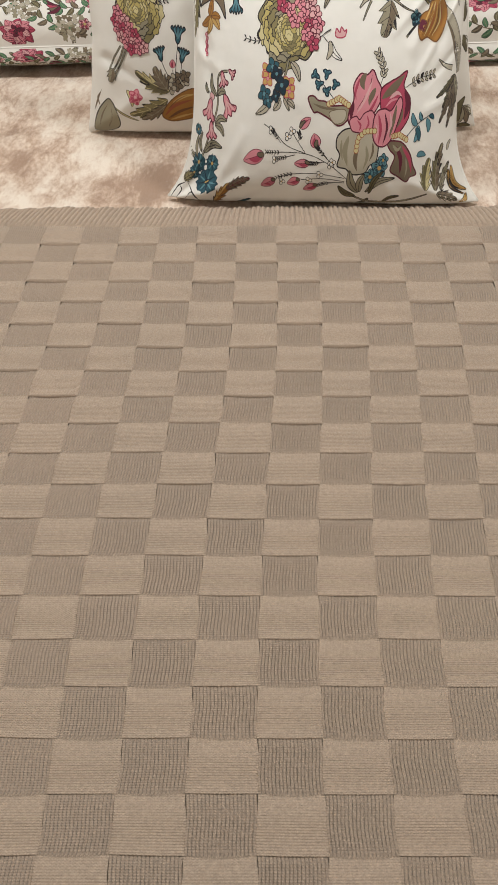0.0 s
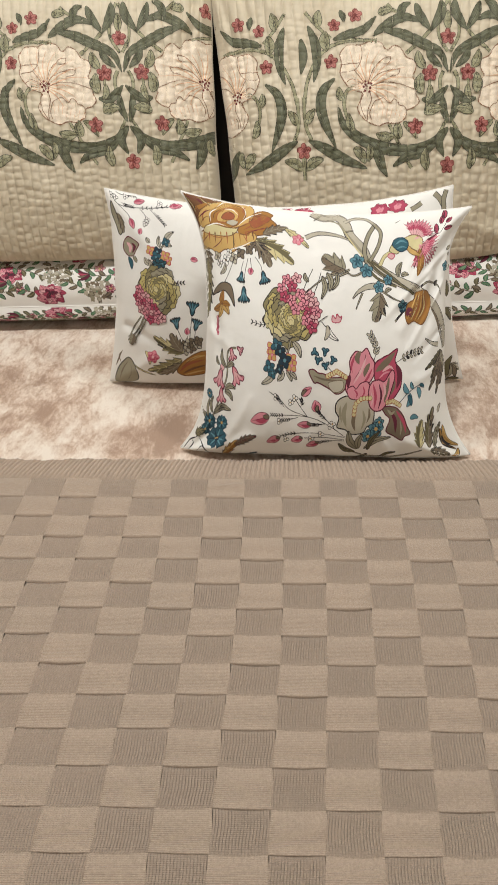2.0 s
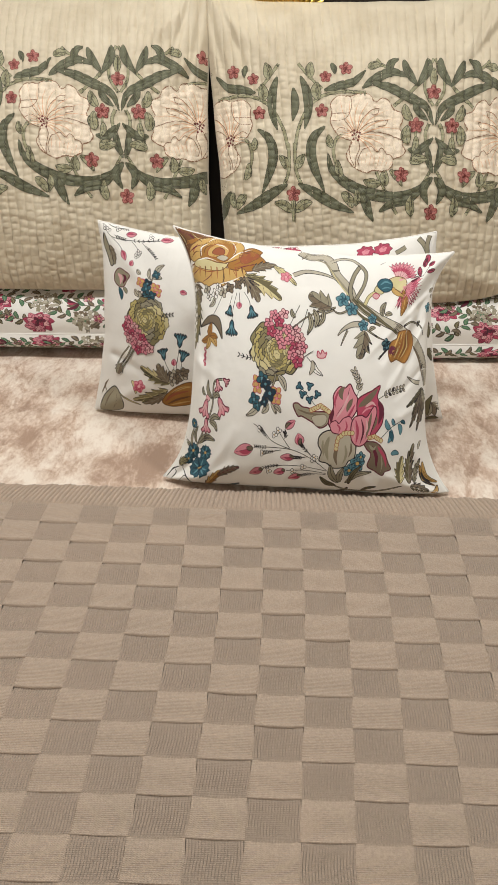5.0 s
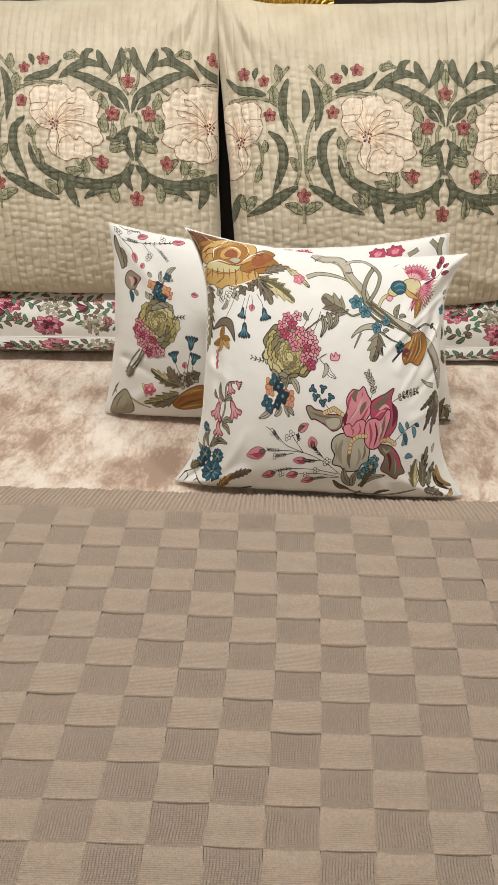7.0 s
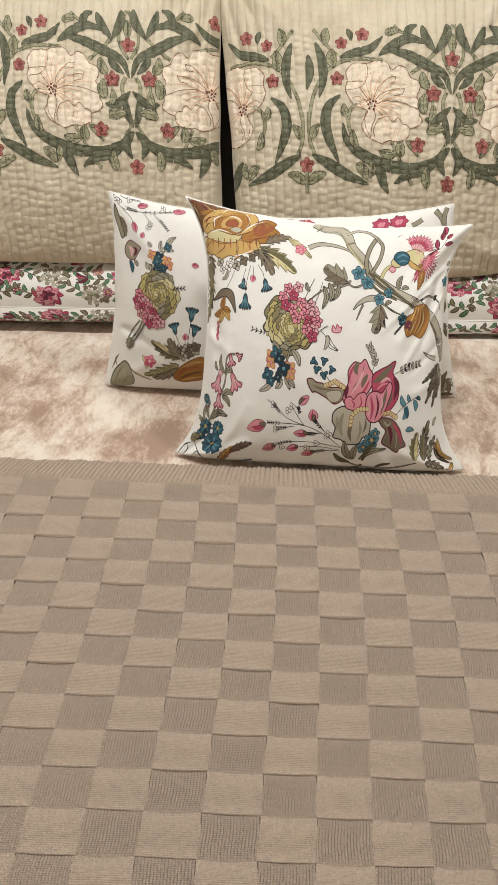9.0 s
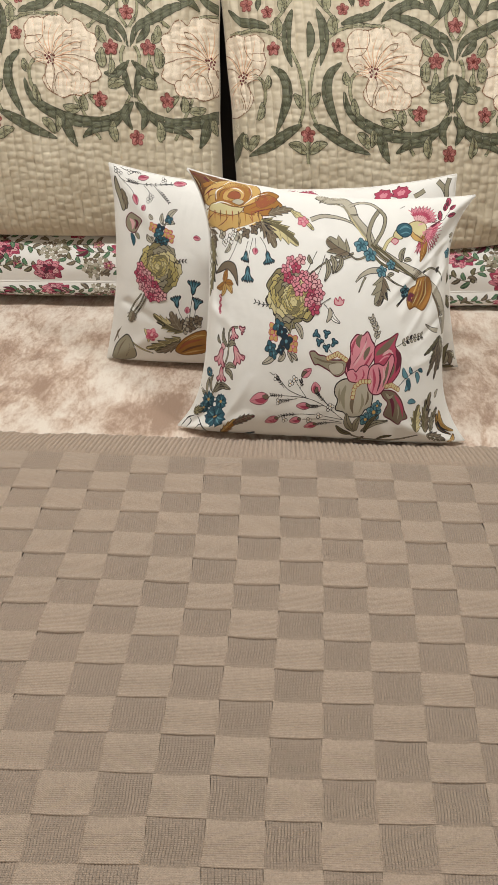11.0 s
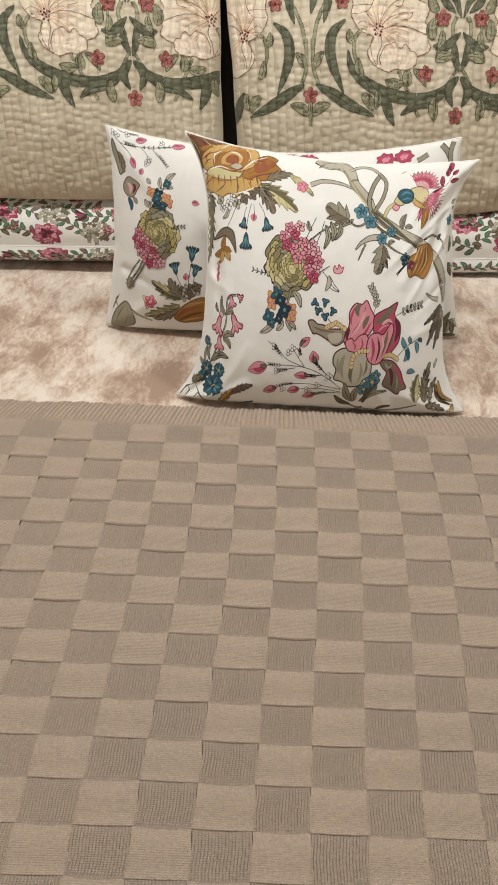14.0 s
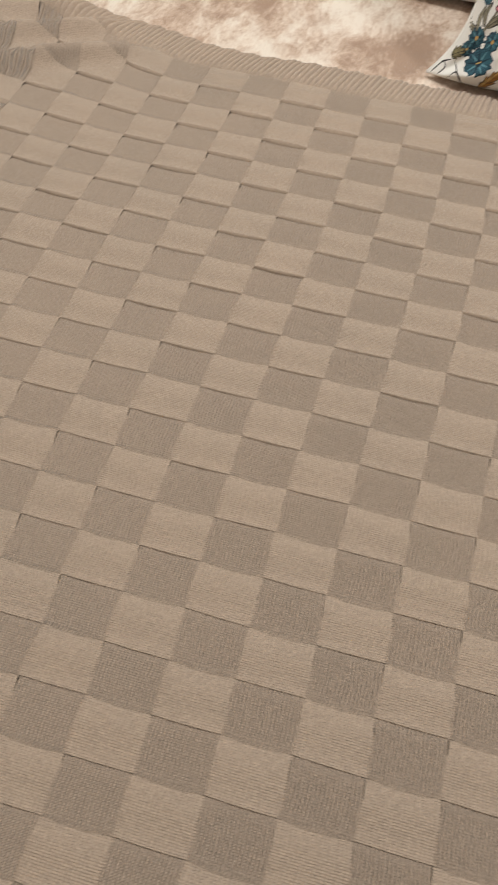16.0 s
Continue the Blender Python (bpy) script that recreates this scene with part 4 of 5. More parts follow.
    # great pink bloom
    p.shape([(-27, -51), (-19, -48), (-11, -53), (-1, -54), (8, -59), (30, -59), (38, -66), (32, -78), (20, -83), (7, -75), (-11, -67), (-18, -67)], SAGE, MAROON, 1.1)
    p.shape([(6, -67), (28, -63), (32, -71), (26, -79), (14, -80)], STONE, TAWNY, 0.6)
    p.ribbon([(-19, -57), (-1, -62), (22, -63)], 3.0, TAWNY, 2)
    p.shape([(36, -86), (21, -95), (19, -109), (25, -120), (22, -135), (36, -139), (46, -147), (67, -145), (75, -134), (85, -130), (88, -110), (82, -94), (63, -88)], STONE, INK, 1.1)
    for pts, w, m in (([(38, -95), (33, -114), (38, -135)], 8, SAGE), ([(53, -108), (50, -127), (54, -142)], 7, TAWNY), ([(67, -107), (70, -123), (64, -140)], 5, SAGE), ([(78, -103), (79, -116), (74, -128)], 4, TAWNY), ([(27, -100), (27, -114), (30, -127)], 4, SAGE)):
        p.ribbon(pts, w, m, 2)
    p.shape([(104, -103), (129, -104), (146, -119), (153, -136), (159, -149), (147, -153), (140, -160), (125, -151), (111, -142), (118, -123), (109, -114)], TAWNY, MAROON, 1.1)
    for pts, w, m in (([(120, -109), (129, -126), (129, -147)], 7, MAROON), ([(131, -109), (146, -128), (150, -148)], 6, ROSE), ([(113, -107), (122, -114), (129, -109)], 5, SAGE), ([(139, -124), (141, -140), (138, -153)], 3, SAGE)):
        p.ribbon(pts, w, m, 2)
    p.shape([(36, -78), (37, -64), (43, -51), (42, -34), (52, -21), (63, -22), (72, -16), (80, -28), (87, -37), (88, -50), (79, -65), (64, -77), (50, -89)], PINK, MAROON, 1.1)
    for pts, w, m in (([(61, -20), (55, -30), (59, -40)], 9, TAWNY), ([(78, -37), (70, -50), (68, -58)], 8, TAWNY), ([(43, -54), (40, -66), (40, -76)], 7, MAROON), ([(71, -22), (66, -40), (48, -64)], 1.6, MAROON), ([(51, -26), (45, -42), (47, -52)], 4, ROSE), ([(72, -28), (62, -49), (48, -69)], 4, BLUSH), ([(83, -45), (72, -62), (58, -75)], 4, ROSE)):
        p.ribbon(pts, w, m, 2)
    p.shape([(87, -40), (102, -30), (115, -25), (132, -17), (127, -35), (140, -49), (141, -66), (136, -79), (117, -95), (99, -86), (89, -65)], ROSE, MAROON, 1.1)
    for pts, w, m in (([(89, -50), (109, -37), (128, -21)], 11, TAWNY), ([(129, -40), (137, -56), (131, -76)], 10, MAROON), ([(102, -50), (116, -43), (125, -48)], 5, BLUSH), ([(121, -54), (126, -69), (119, -86)], 6, TAWNY), ([(96, -60), (107, -52), (121, -50)], 3, PINK)):
        p.ribbon(pts, w, m, 2)
    p.shape([(42, -88), (38, -76), (48, -71), (54, -75), (62, -67), (75, -65), (81, -80), (67, -91), (52, -91)], PINK, MAROON, 0.9)
    p.ribbon([(50, -76), (56, -82), (54, -89)], 3, ROSE, 2)
    p.ribbon([(66, -70), (69, -80), (63, -89)], 3, ROSE, 2)
    p.shape([(77, -77), (83, -65), (96, -62), (107, -64), (121, -48), (127, -57), (121, -76), (111, -98), (100, -108), (87, -108), (78, -98)], PINK, MAROON, 1.1)
    for pts, w, m in (([(85, -68), (90, -87), (87, -107)], 5, ROSE), ([(96, -67), (101, -86), (95, -107)], 4, MAROON), ([(116, -57), (112, -77), (106, -98)], 6, TAWNY), ([(105, -67), (108, -81), (101, -94)], 4, BLUSH), ([(81, -79), (84, -91), (82, -101)], 3, BLUSH)):
        p.ribbon(pts, w, m, 2)
    for pts in ([(5, -57), (20, -50), (35, -58)], [(51, -114), (53, -98), (65, -89), (80, -89)], [(113, -96), (124, -94), (138, -101)]):
        q = np.asarray(pts, float)
        for k in range(9):
            s = k / 8 * (len(q) - 1)
            i = min(int(s), len(q) - 2)
            p.blob(q[i] + (q[i + 1] - q[i]) * (s - i), 3.3, STRAW, edge=RUST, line=0.8, n=9)
    p.done("peony_motif", "large pink and maroon printed bloom")
    # sprigs and small blue flowers
    for pts in ([(86, -33), (91, -15), (79, 3)], [(130, -37), (156, -26), (183, -21)]):
        p.spray(pts, INK, 6, 8, 1.0, STONE, INK)
    p.done("sprig_motif")
    p.ribbon([(-12, -27), (0, -39), (12, -51)], 1.0, NAVY)
    for at, t in (((-16, -24), 150), ((0, -23), 80), ((-10, -34), 200), ((2, -41), 220), ((13, -35), 60)):
        p.bell(at, 6, t, SKY, TEAL, NAVY, 2)
    for at, r in (((92, -138), 13), ((77, -151), 11), ((98, -127), 8)):
        p.blossom(at, r, SKY, NAVY, HONEY, 5, 15, TEAL)
    p.ribbon([(138, -97), (158, -82), (184, -71)], 1.2, NAVY)
    for a, b, w in (((158, -84), (147, -68), 8), ((160, -84), (153, -105), 8), ((155, -87), (163, -104), 7), ((176, -76), (181, -94), 8), ((168, -77), (162, -67), 6), ((181, -73), (192, -77), 5)):
        p.leaf(a, b, w, (SKY, TEAL)[int(w) % 2], 0.15, NAVY)
    p.leaf((160, -124), (178, -124), 7, SKY, 0.15, NAVY)
    p.done("blue_sprig_motif", "small blue printed flowers")
    # knotted branch across the upper side
    p.ribbon([(-25, 215), (-5, 205), (19, 207), (33, 193), (41, 169), (64, 142), (79, 117), (126, 90), (179, 71)], 15, STONE, 0, INK, 1.0)
    p.ribbon([(-35, 161), (-13, 171), (19, 168), (49, 155)], 7, STONE, 1, INK, 1.0)
    p.ribbon([(-1, 200), (21, 193), (35, 171), (60, 140), (92, 109)], 5, SAGE, 2)
    p.ribbon([(29, 183), (43, 157), (70, 125), (138, 84)], 2.6, STRAW, 2)
    p.ribbon([(31, 196), (49, 205), (69, 204), (85, 192)], 4, STONE, 0, INK, 0.9)
    p.ribbon([(85, 192), (73, 168), (67, 140), (72, 117)], 6, SAGE, 0, INK, 1.0)
    p.ribbon([(84, 193), (96, 175), (93, 150), (79, 123)], 5, SAGE, 0, INK, 1.0)
    for pts in ([(72, 123), (96, 101), (133, 84), (166, 66)], [(79, 121), (110, 101), (143, 78)], [(70, 112), (92, 91), (129, 78)]):
        p.ribbon(pts, 3.2, OLIVE, 0, INK, 0.7)
    p.ribbon([(94, 79), (73, 77), (56, 68), (46, 57)], 9, STONE, 1, INK, 1.0)
    p.ribbon([(179, 71), (209, 55), (230, 34), (241, 10), (248, -20)], 14, STONE, 0, INK, 1.0)
    p.ribbon([(203, 51), (223, 25), (238, -14)], 5, TAWNY, 2)
    p.ribbon([(227, -14), (211, -11), (193, -3)], 6, STONE, 1, INK, 0.9)
    for pts in ([(41, 105), (15, 96), (-8, 85), (-35, 63)], [(39, 101), (17, 90), (-4, 73)], [(66, 102), (47, 95), (31, 104)], [(64, 67), (58, 55), (52, 41)], [(101, 70), (122, 59), (137, 54)], [(126, 23), (138, 34), (153, 47)], [(182, 79), (201, 87), (225, 82), (235, 66)], [(33, 176), (47, 179)], [(-9, 210), (-21, 198)]):
        p.ribbon(pts, 2.0, SAGE, 1, INK, 0.8)
    p.done("branch_motif", "grey printed branch")
    for a, b, w in (((33, 105), (-6, 128), 36), ((97, 68), (86, 22), 32)):
        p.ragged_leaf(a, b, w, SAGE, INK, INK, 3, TAWNY)
    for a, b, w in (((2, 99), (6, 68), 8), ((-6, 93), (-7, 55), 7), ((133, 94), (140, 120), 10), ((138, 96), (154, 98), 7), ((19, 100), (10, 70), 6), ((-29, 82), (-36, 97), 6), ((106, 68), (119, 74), 6), ((219, 80), (225, 90), 5)):
        p.leaf(a, b, w, SAGE, 0.15, INK, INK)
    p.done("branch_leaf_motif", "grey-green printed leaves")
    for at, r in (((54, 120), 12), ((71, 104), 11), ((112, 89), 8), ((94, 77), 9), ((142, 47), 9), ((246, 114), 8)):
        p.blossom(at, r, SKY, NAVY, TEAL, 5, 25, TEAL)
    p.done("blue_blossom_motif", "small blue printed blossoms")
    # fringed pink with blue cup
    p.ribbon([(96, 113), (105, 130), (123, 141)], 5, STRAW, 0, OLIVE, 0.9)
    p.fringe((162, 161), 40, 10, 128, (PINK, ROSE, BLUSH), MAROON, 11)
    p.fringe((172, 152), 44, -108, 28, (PINK, ROSE, PINK), MAROON, 15)
    p.shape([(136, 157), (156, 170), (178, 163), (178, 139), (156, 146)], STRAW, BROWN, 0.9)
    p.leaf((175, 143), (173, 96), 14, OCHRE, 0.12, BROWN, HONEY)
    p.leaf((146, 152), (179, 131), 8, HONEY, -0.1, BROWN)
    p.shape([(114, 141), (120, 152), (130, 148), (133, 137), (123, 135)], STRAW, OLIVE, 0.9)
    p.shape([(120, 150), (124, 162), (138, 165), (150, 157), (149, 144), (135, 139)], TEAL, NAVY, 1.0)
    p.ribbon([(125, 152), (136, 159), (148, 155)], 4, SKY, 2)
    p.ribbon([(128, 144), (139, 148), (149, 146)], 3, SKY, 2)
    p.done("fringed_pink_motif", "pink fringed printed flower with a blue cup")
    for a, b in (((208, 171), (200, 190)), ((212, 189), (206, 206)), ((214, 198), (205, 219)), ((220, 191), (227, 201)), ((220, 179), (237, 183))):
        p.bud(a, b, 8, ROSE, MAROON, INK)
    for pts in ([(196, 171), (213, 171), (221, 191)], [(122, 195), (130, 200)]):
        p.ribbon(pts, 1.0, INK)
    p.shape([(111, 130), (116, 136), (125, 132), (119, 125)], BLUSH, ROSE, 0.9)
    for a, b in (((243, 142), (250, 150)), ((257, 143), (252, 149)), ((249, 132), (252, 138))):
        p.bud(a, b, 6, STONE, SAGE, INK)
    p.done("small_bud_motif")
    # walnut-brown bloom
    p.shape([(171, 69), (197, 72), (207, 57), (199, 34), (185, 19), (166, 24), (153, 20), (147, 34), (153, 51), (166, 58)], OCHRE, BROWN, 1.1)
    for k in range(8):
        a, b = (182, 68), (151, 23)
        x = (k - 3.5) / 3.5
        p.ribbon([(a[0] + 8 * x, a[1]), ((a[0] + b[0]) / 2 + 12 + 17 * x, (a[1] + b[1]) / 2), (b[0] + 14 + 14 * x, b[1] + 4 * abs(x))], 2.6, (HONEY, BROWN, STRAW, RUST)[k % 4], 2)
    p.shape([(148, 34), (153, 45), (163, 42), (160, 31)], MAROON, BROWN, 0.8)
    p.done("brown_bloom_motif", "ochre brown printed bloom")
    # dark foliage down the side and in the corner
    for b, w in (((209, -65), 14), ((204, -84), 12), ((222, -92), 12), ((235, -79), 12), ((194, -51), 8), ((244, -62), 10)):
        p.ragged_leaf((235, -23), b, w, (TAWNY, SAGE, OLIVE)[int(w) % 3], INK, INK, 5)
    p.done("plume_motif", "grey printed plumes")
    p.ragged_leaf((175, -177), (186, -128), 20, STRAW, INK, OLIVE, 4, OLIVE)
    p.ragged_leaf((193, -179), (215, -111), 20, TAWNY, INK, SAGE, 5, OLIVE)
    p.ragged_leaf((194, -184), (226, -202), 20, SAGE, INK, INK, 4, TAWNY)
    p.ragged_leaf((203, -179), (228, -139), 10, SAGE, INK, INK, 4)
    p.leaf((225, -123), (234, -110), 5, STONE, 0.1, INK)
    for a, b, w in (((232, -146), (249, -192), 9), ((225, -150), (242, -196), 6), ((227, -207), (246, -196), 6)):
        p.leaf(a, b, w, HONEY, -0.2, INK, OCHRE)
    p.done("foliage_motif", "dark olive printed foliage")
    p.ribbon([(39, -177), (77, -196), (127, -196), (177, -183)], 3.5, SAGE, 2, INK, 0.8)
    for a, b, w in (((58, -177), (42, -141), 12), ((60, -176), (67, -146), 10), ((70, -176), (120, -153), 8), ((76, -179), (100, -142), 7), ((54, -184), (25, -165), 9), ((76, -188), (57, -202), 5), ((99, -197), (128, -184), 5)):
        p.leaf(a, b, w, (SAGE, OLIVE)[int(w) % 2], 0.12, INK, INK)
    p.done("root_leaf_motif", "grey-green printed leaves")


def back_print(c):
    p = Print(c)
    for pts in ([(-336, 189), (-321, 170), (-294, 167), (-243, 173), (-190, 185)], [(-329, 193), (-312, 187), (-283, 189)], [(-255, 171), (-243, 158), (-226, 141)], [(-275, 167), (-264, 155), (-262, 142)], [(-319, 168), (-302, 155), (-294, 142)]):
        p.ribbon(pts, 1.1, INK)
    for pts in ([(-286, 167), (-255, 171), (-220, 179)], [(-316, 190), (-300, 188), (-283, 189)], [(-245, 164), (-234, 153), (-224, 141)], [(-312, 173), (-303, 169), (-290, 168)]):
        p.spray(pts, INK, 6, 5, 0.8)
    for a, b, w in (((-286, 177), (-264, 184), 9), ((-214, 180), (-188, 185), 10), ((-297, 147), (-290, 128), 11), ((-279, 119), (-274, 130), 8), ((-172, 77), (-157, 74), 9)):
        p.bud(a, b, w, PINK, ROSE, MAROON)
    for at in ((-303, 185), (-263, 143), (-260, 148), (-234, 184), (-331, 183), (-266, 139), (-324, 180)):
        for k in range(3):
            p.blob((at[0] + 3 * math.cos(2.1 * k), at[1] + 3 * math.sin(2.1 * k)), 2.2, M_WHITE, edge=INK, line=0.8, n=9)
    p.done("bud_spray_motif", "pink printed bud spray")
    p.shape([(-335, 172), (-329, 157), (-323, 137), (-317, 121), (-324, 112), (-332, 130), (-339, 151)], SAGE, INK, 1.0)
    p.ragged_leaf((-324, 152), (-315, 116), 12, TAWNY, INK, SAGE, 4)
    p.shape([(-315, 101), (-305, 111), (-292, 107), (-281, 100), (-287, 89), (-296, 76), (-309, 77), (-317, 87)], SAGE, MAROON, 1.0)
    p.ribbon([(-309, 100), (-301, 93), (-303, 80)], 8, BLUSH, 2)
    p.ribbon([(-298, 100), (-291, 94), (-297, 81)], 6, MAROON, 2)
    p.leaf((-306, 74), (-300, 51), 8, TEAL, 0.1, INK)
    p.leaf((-296, 75), (-288, 64), 7, SAGE, 0.1, INK)
    p.done("iris_motif")
    for pts in ([(-250, 49), (-244, 66), (-234, 92), (-218, 113)], [(-252, 63), (-262, 72)]):
        p.ribbon(pts, 1.8, SAGE, 0, INK, 0.8)
    for a, b, w in (((-235, 96), (-237, 118), 7), ((-226, 105), (-206, 129), 9), ((-231, 100), (-210, 100), 9), ((-256, 105), (-264, 114), 7), ((-259, 62), (-270, 75), 9), ((-253, 53), (-257, 72), 7)):
        p.leaf(a, b, w, (TEAL, STONE)[int(w) % 2], 0.12, INK, INK)
    for at, r in (((-256, 90), 9), ((-249, 87), 9), ((-225, 80), 10), ((-220, 72), 9)):
        p.blossom(at, r, HONEY, ROSE, PINK, 4, 30)
    for at, r in (((-241, 88), 9), ((-244, 78), 10), ((-239, 65), 10), ((-231, 66), 8), ((-223, 107), 8), ((-247, 62), 8)):
        p.blossom(at, r, (TEAL, NAVY)[int(r) % 2], INK, SKY, 4, 20)
    p.done("posy_motif")
    p.shape([(-276, 41), (-258, 49), (-242, 47), (-227, 45), (-217, 33), (-210, 22), (-204, 8), (-212, -4), (-215, -15), (-229, -26), (-243, -23), (-259, -17), (-279, 2), (-287, 22)], SAGE, INK, 1.0)
    p.ruffle((-242, 15), 42, (STRAW, YELLOW, MOSS, SAGE), INK, 6, 1.1)
    p.ruffle((-244, 20), 22, (YELLOW, STRAW, YELLOW, MOSS), OLIVE, 8, 0.9)
    for k, at in enumerate(((-284, 15), (-289, 2), (-279, 7), (-269, 3), (-285, -10), (-274, -9), (-261, -7), (-280, -21), (-266, -19), (-252, -16), (-268, -30), (-255, -28), (-243, -28), (-259, -38), (-245, -37), (-234, -34))):
        p.blossom(at, 8.4, (PINK, ROSE, PINK, BLUSH)[k % 4], MAROON, MAROON, 5, 31 * k)
        p.blob(at, 1.2, BLUSH, n=7)
    p.done("hydrangea_motif", "yellow and pink printed flower head")
    p.spray([(-214, 27), (-201, 31), (-188, 32)], INK, 4, 6)
    for pts in ([(-275, -34), (-284, -54), (-299, -75)], [(-281, -34), (-296, -54), (-305, -72)], [(-270, -39), (-280, -58), (-293, -77)]):
        p.ribbon(pts, 1.6, SAGE, 0, INK, 0.8)
    p.ragged_leaf((-299, -70), (-304, -92), 18, SAGE, INK, TAWNY, 3, TAWNY)
    p.done("stalk_motif")
    for pts in ([(-179, -84), (-175, -53), (-171, -23)], [(-185, -83), (-195, -67), (-203, -51)], [(-176, -83), (-167, -65), (-165, -51)], [(-181, -82), (-182, -64)]):
        p.ribbon(pts, 1.2, INK)
    for at, r, t in (((-170, -14), 13, 85), ((-205, -42), 11, 105), ((-163, -43), 11, 75)):
        p.bell(at, r, t, TEAL, SKY, INK)
    p.bud((-182, -62), (-182, -49), 10, PINK, ROSE, MAROON)
    for k, at in enumerate(((-190, -83), (-180, -79), (-170, -76), (-162, -81), (-174, -88), (-186, -93), (-159, -73))):
        p.blossom(at, 9, (TAWNY, STONE)[k % 2], INK, TAWNY, 4, 20 * k)
    p.done("bell_flower_motif", "teal printed bell flowers")
    p.ragged_leaf((-190, -98), (-254, -70), 24, STRAW, INK, OLIVE, 5, OLIVE)
    p.ragged_leaf((-193, -96), (-217, -61), 24, TAWNY, INK, SAGE, 4)
    p.ragged_leaf((-194, -112), (-266, -143), 26, MOSS, INK, STRAW, 5, OLIVE)
    p.ragged_leaf((-198, -122), (-244, -150), 18, TAWNY, INK, SAGE, 4)
    p.leaf((-272, -101), (-261, -128), 8, STRAW, 0.15, INK)
    p.blossom((-255, -111), 12, PINK, ROSE, BLUSH, 5)
    p.done("rose_leaves_motif")
    p.shape([(-205, -140), (-193, -118), (-173, -102), (-153, -93), (-142, -96), (-142, -136), (-169, -148), (-191, -150)], OCHRE, BROWN, 1.0)
    for pts, m, w in (([(-200, -140), (-181, -121), (-146, -109)], RUST, 6), ([(-194, -145), (-172, -131), (-144, -121)], BROWN, 5), ([(-186, -117), (-164, -105), (-143, -101)], HONEY, 5), ([(-190, -148), (-169, -140), (-145, -133)], HONEY, 4), ([(-196, -130), (-177, -112), (-155, -101)], BROWN, 1.4)):
        p.ribbon(pts, w, m, 2)
    p.done("rose_motif", "golden brown printed rose")
    p.shape([(-334, -183), (-331, -152), (-321, -132), (-308, -120), (-295, -133), (-286, -155), (-289, -173), (-314, -185)], SAGE, INK, 1.0)
    for pts in ([(-325, -173), (-319, -147), (-310, -130)], [(-307, -173), (-300, -150), (-303, -135)], [(-336, -146), (-330, -124), (-323, -107)], [(-325, -136), (-331, -123), (-326, -112)]):
        p.ribbon(pts, 3.0, TAWNY, 2)
    p.ribbon([(-295, -133), (-271, -147), (-250, -154)], 2.2, STRAW, 2, INK)
    p.done("branch_motif")
    for at in ((235, 174), (200, 172), (17, 180), (52, 180)):
        p.blob(at, 17, ROSE, 7, 0.14, 0.7, 0, MAROON)
        p.blob(at, 8, PINK, 5, 0.1, 0.7, 20)
    for pts in ([(308, 186), (320, 172), (328, 155)], [(332, 187), (327, 171), (327, 150)], [(282, 173), (273, 168), (261, 163)]):
        p.ribbon(pts, 8, SAGE, 0, INK)
    for k in range(6):
        m = (327, -145)
        a = math.radians(-20 - 30 * k)
        p.leaf(m, (m[0] + 34 * math.cos(a), m[1] + 34 * math.sin(a)), 12, (TAWNY, SAGE)[k % 2], 0.1, INK)
    for a, b in (((311, -188), (339, -186)), ((318, -171), (335, -129)), ((323, 35), (346, 45)), ((328, 24), (335, -11)), ((327, -31), (342, -60))):
        p.leaf(a, b, 13, OLIVE, 0.15, INK)
    p.done("edge_motif")


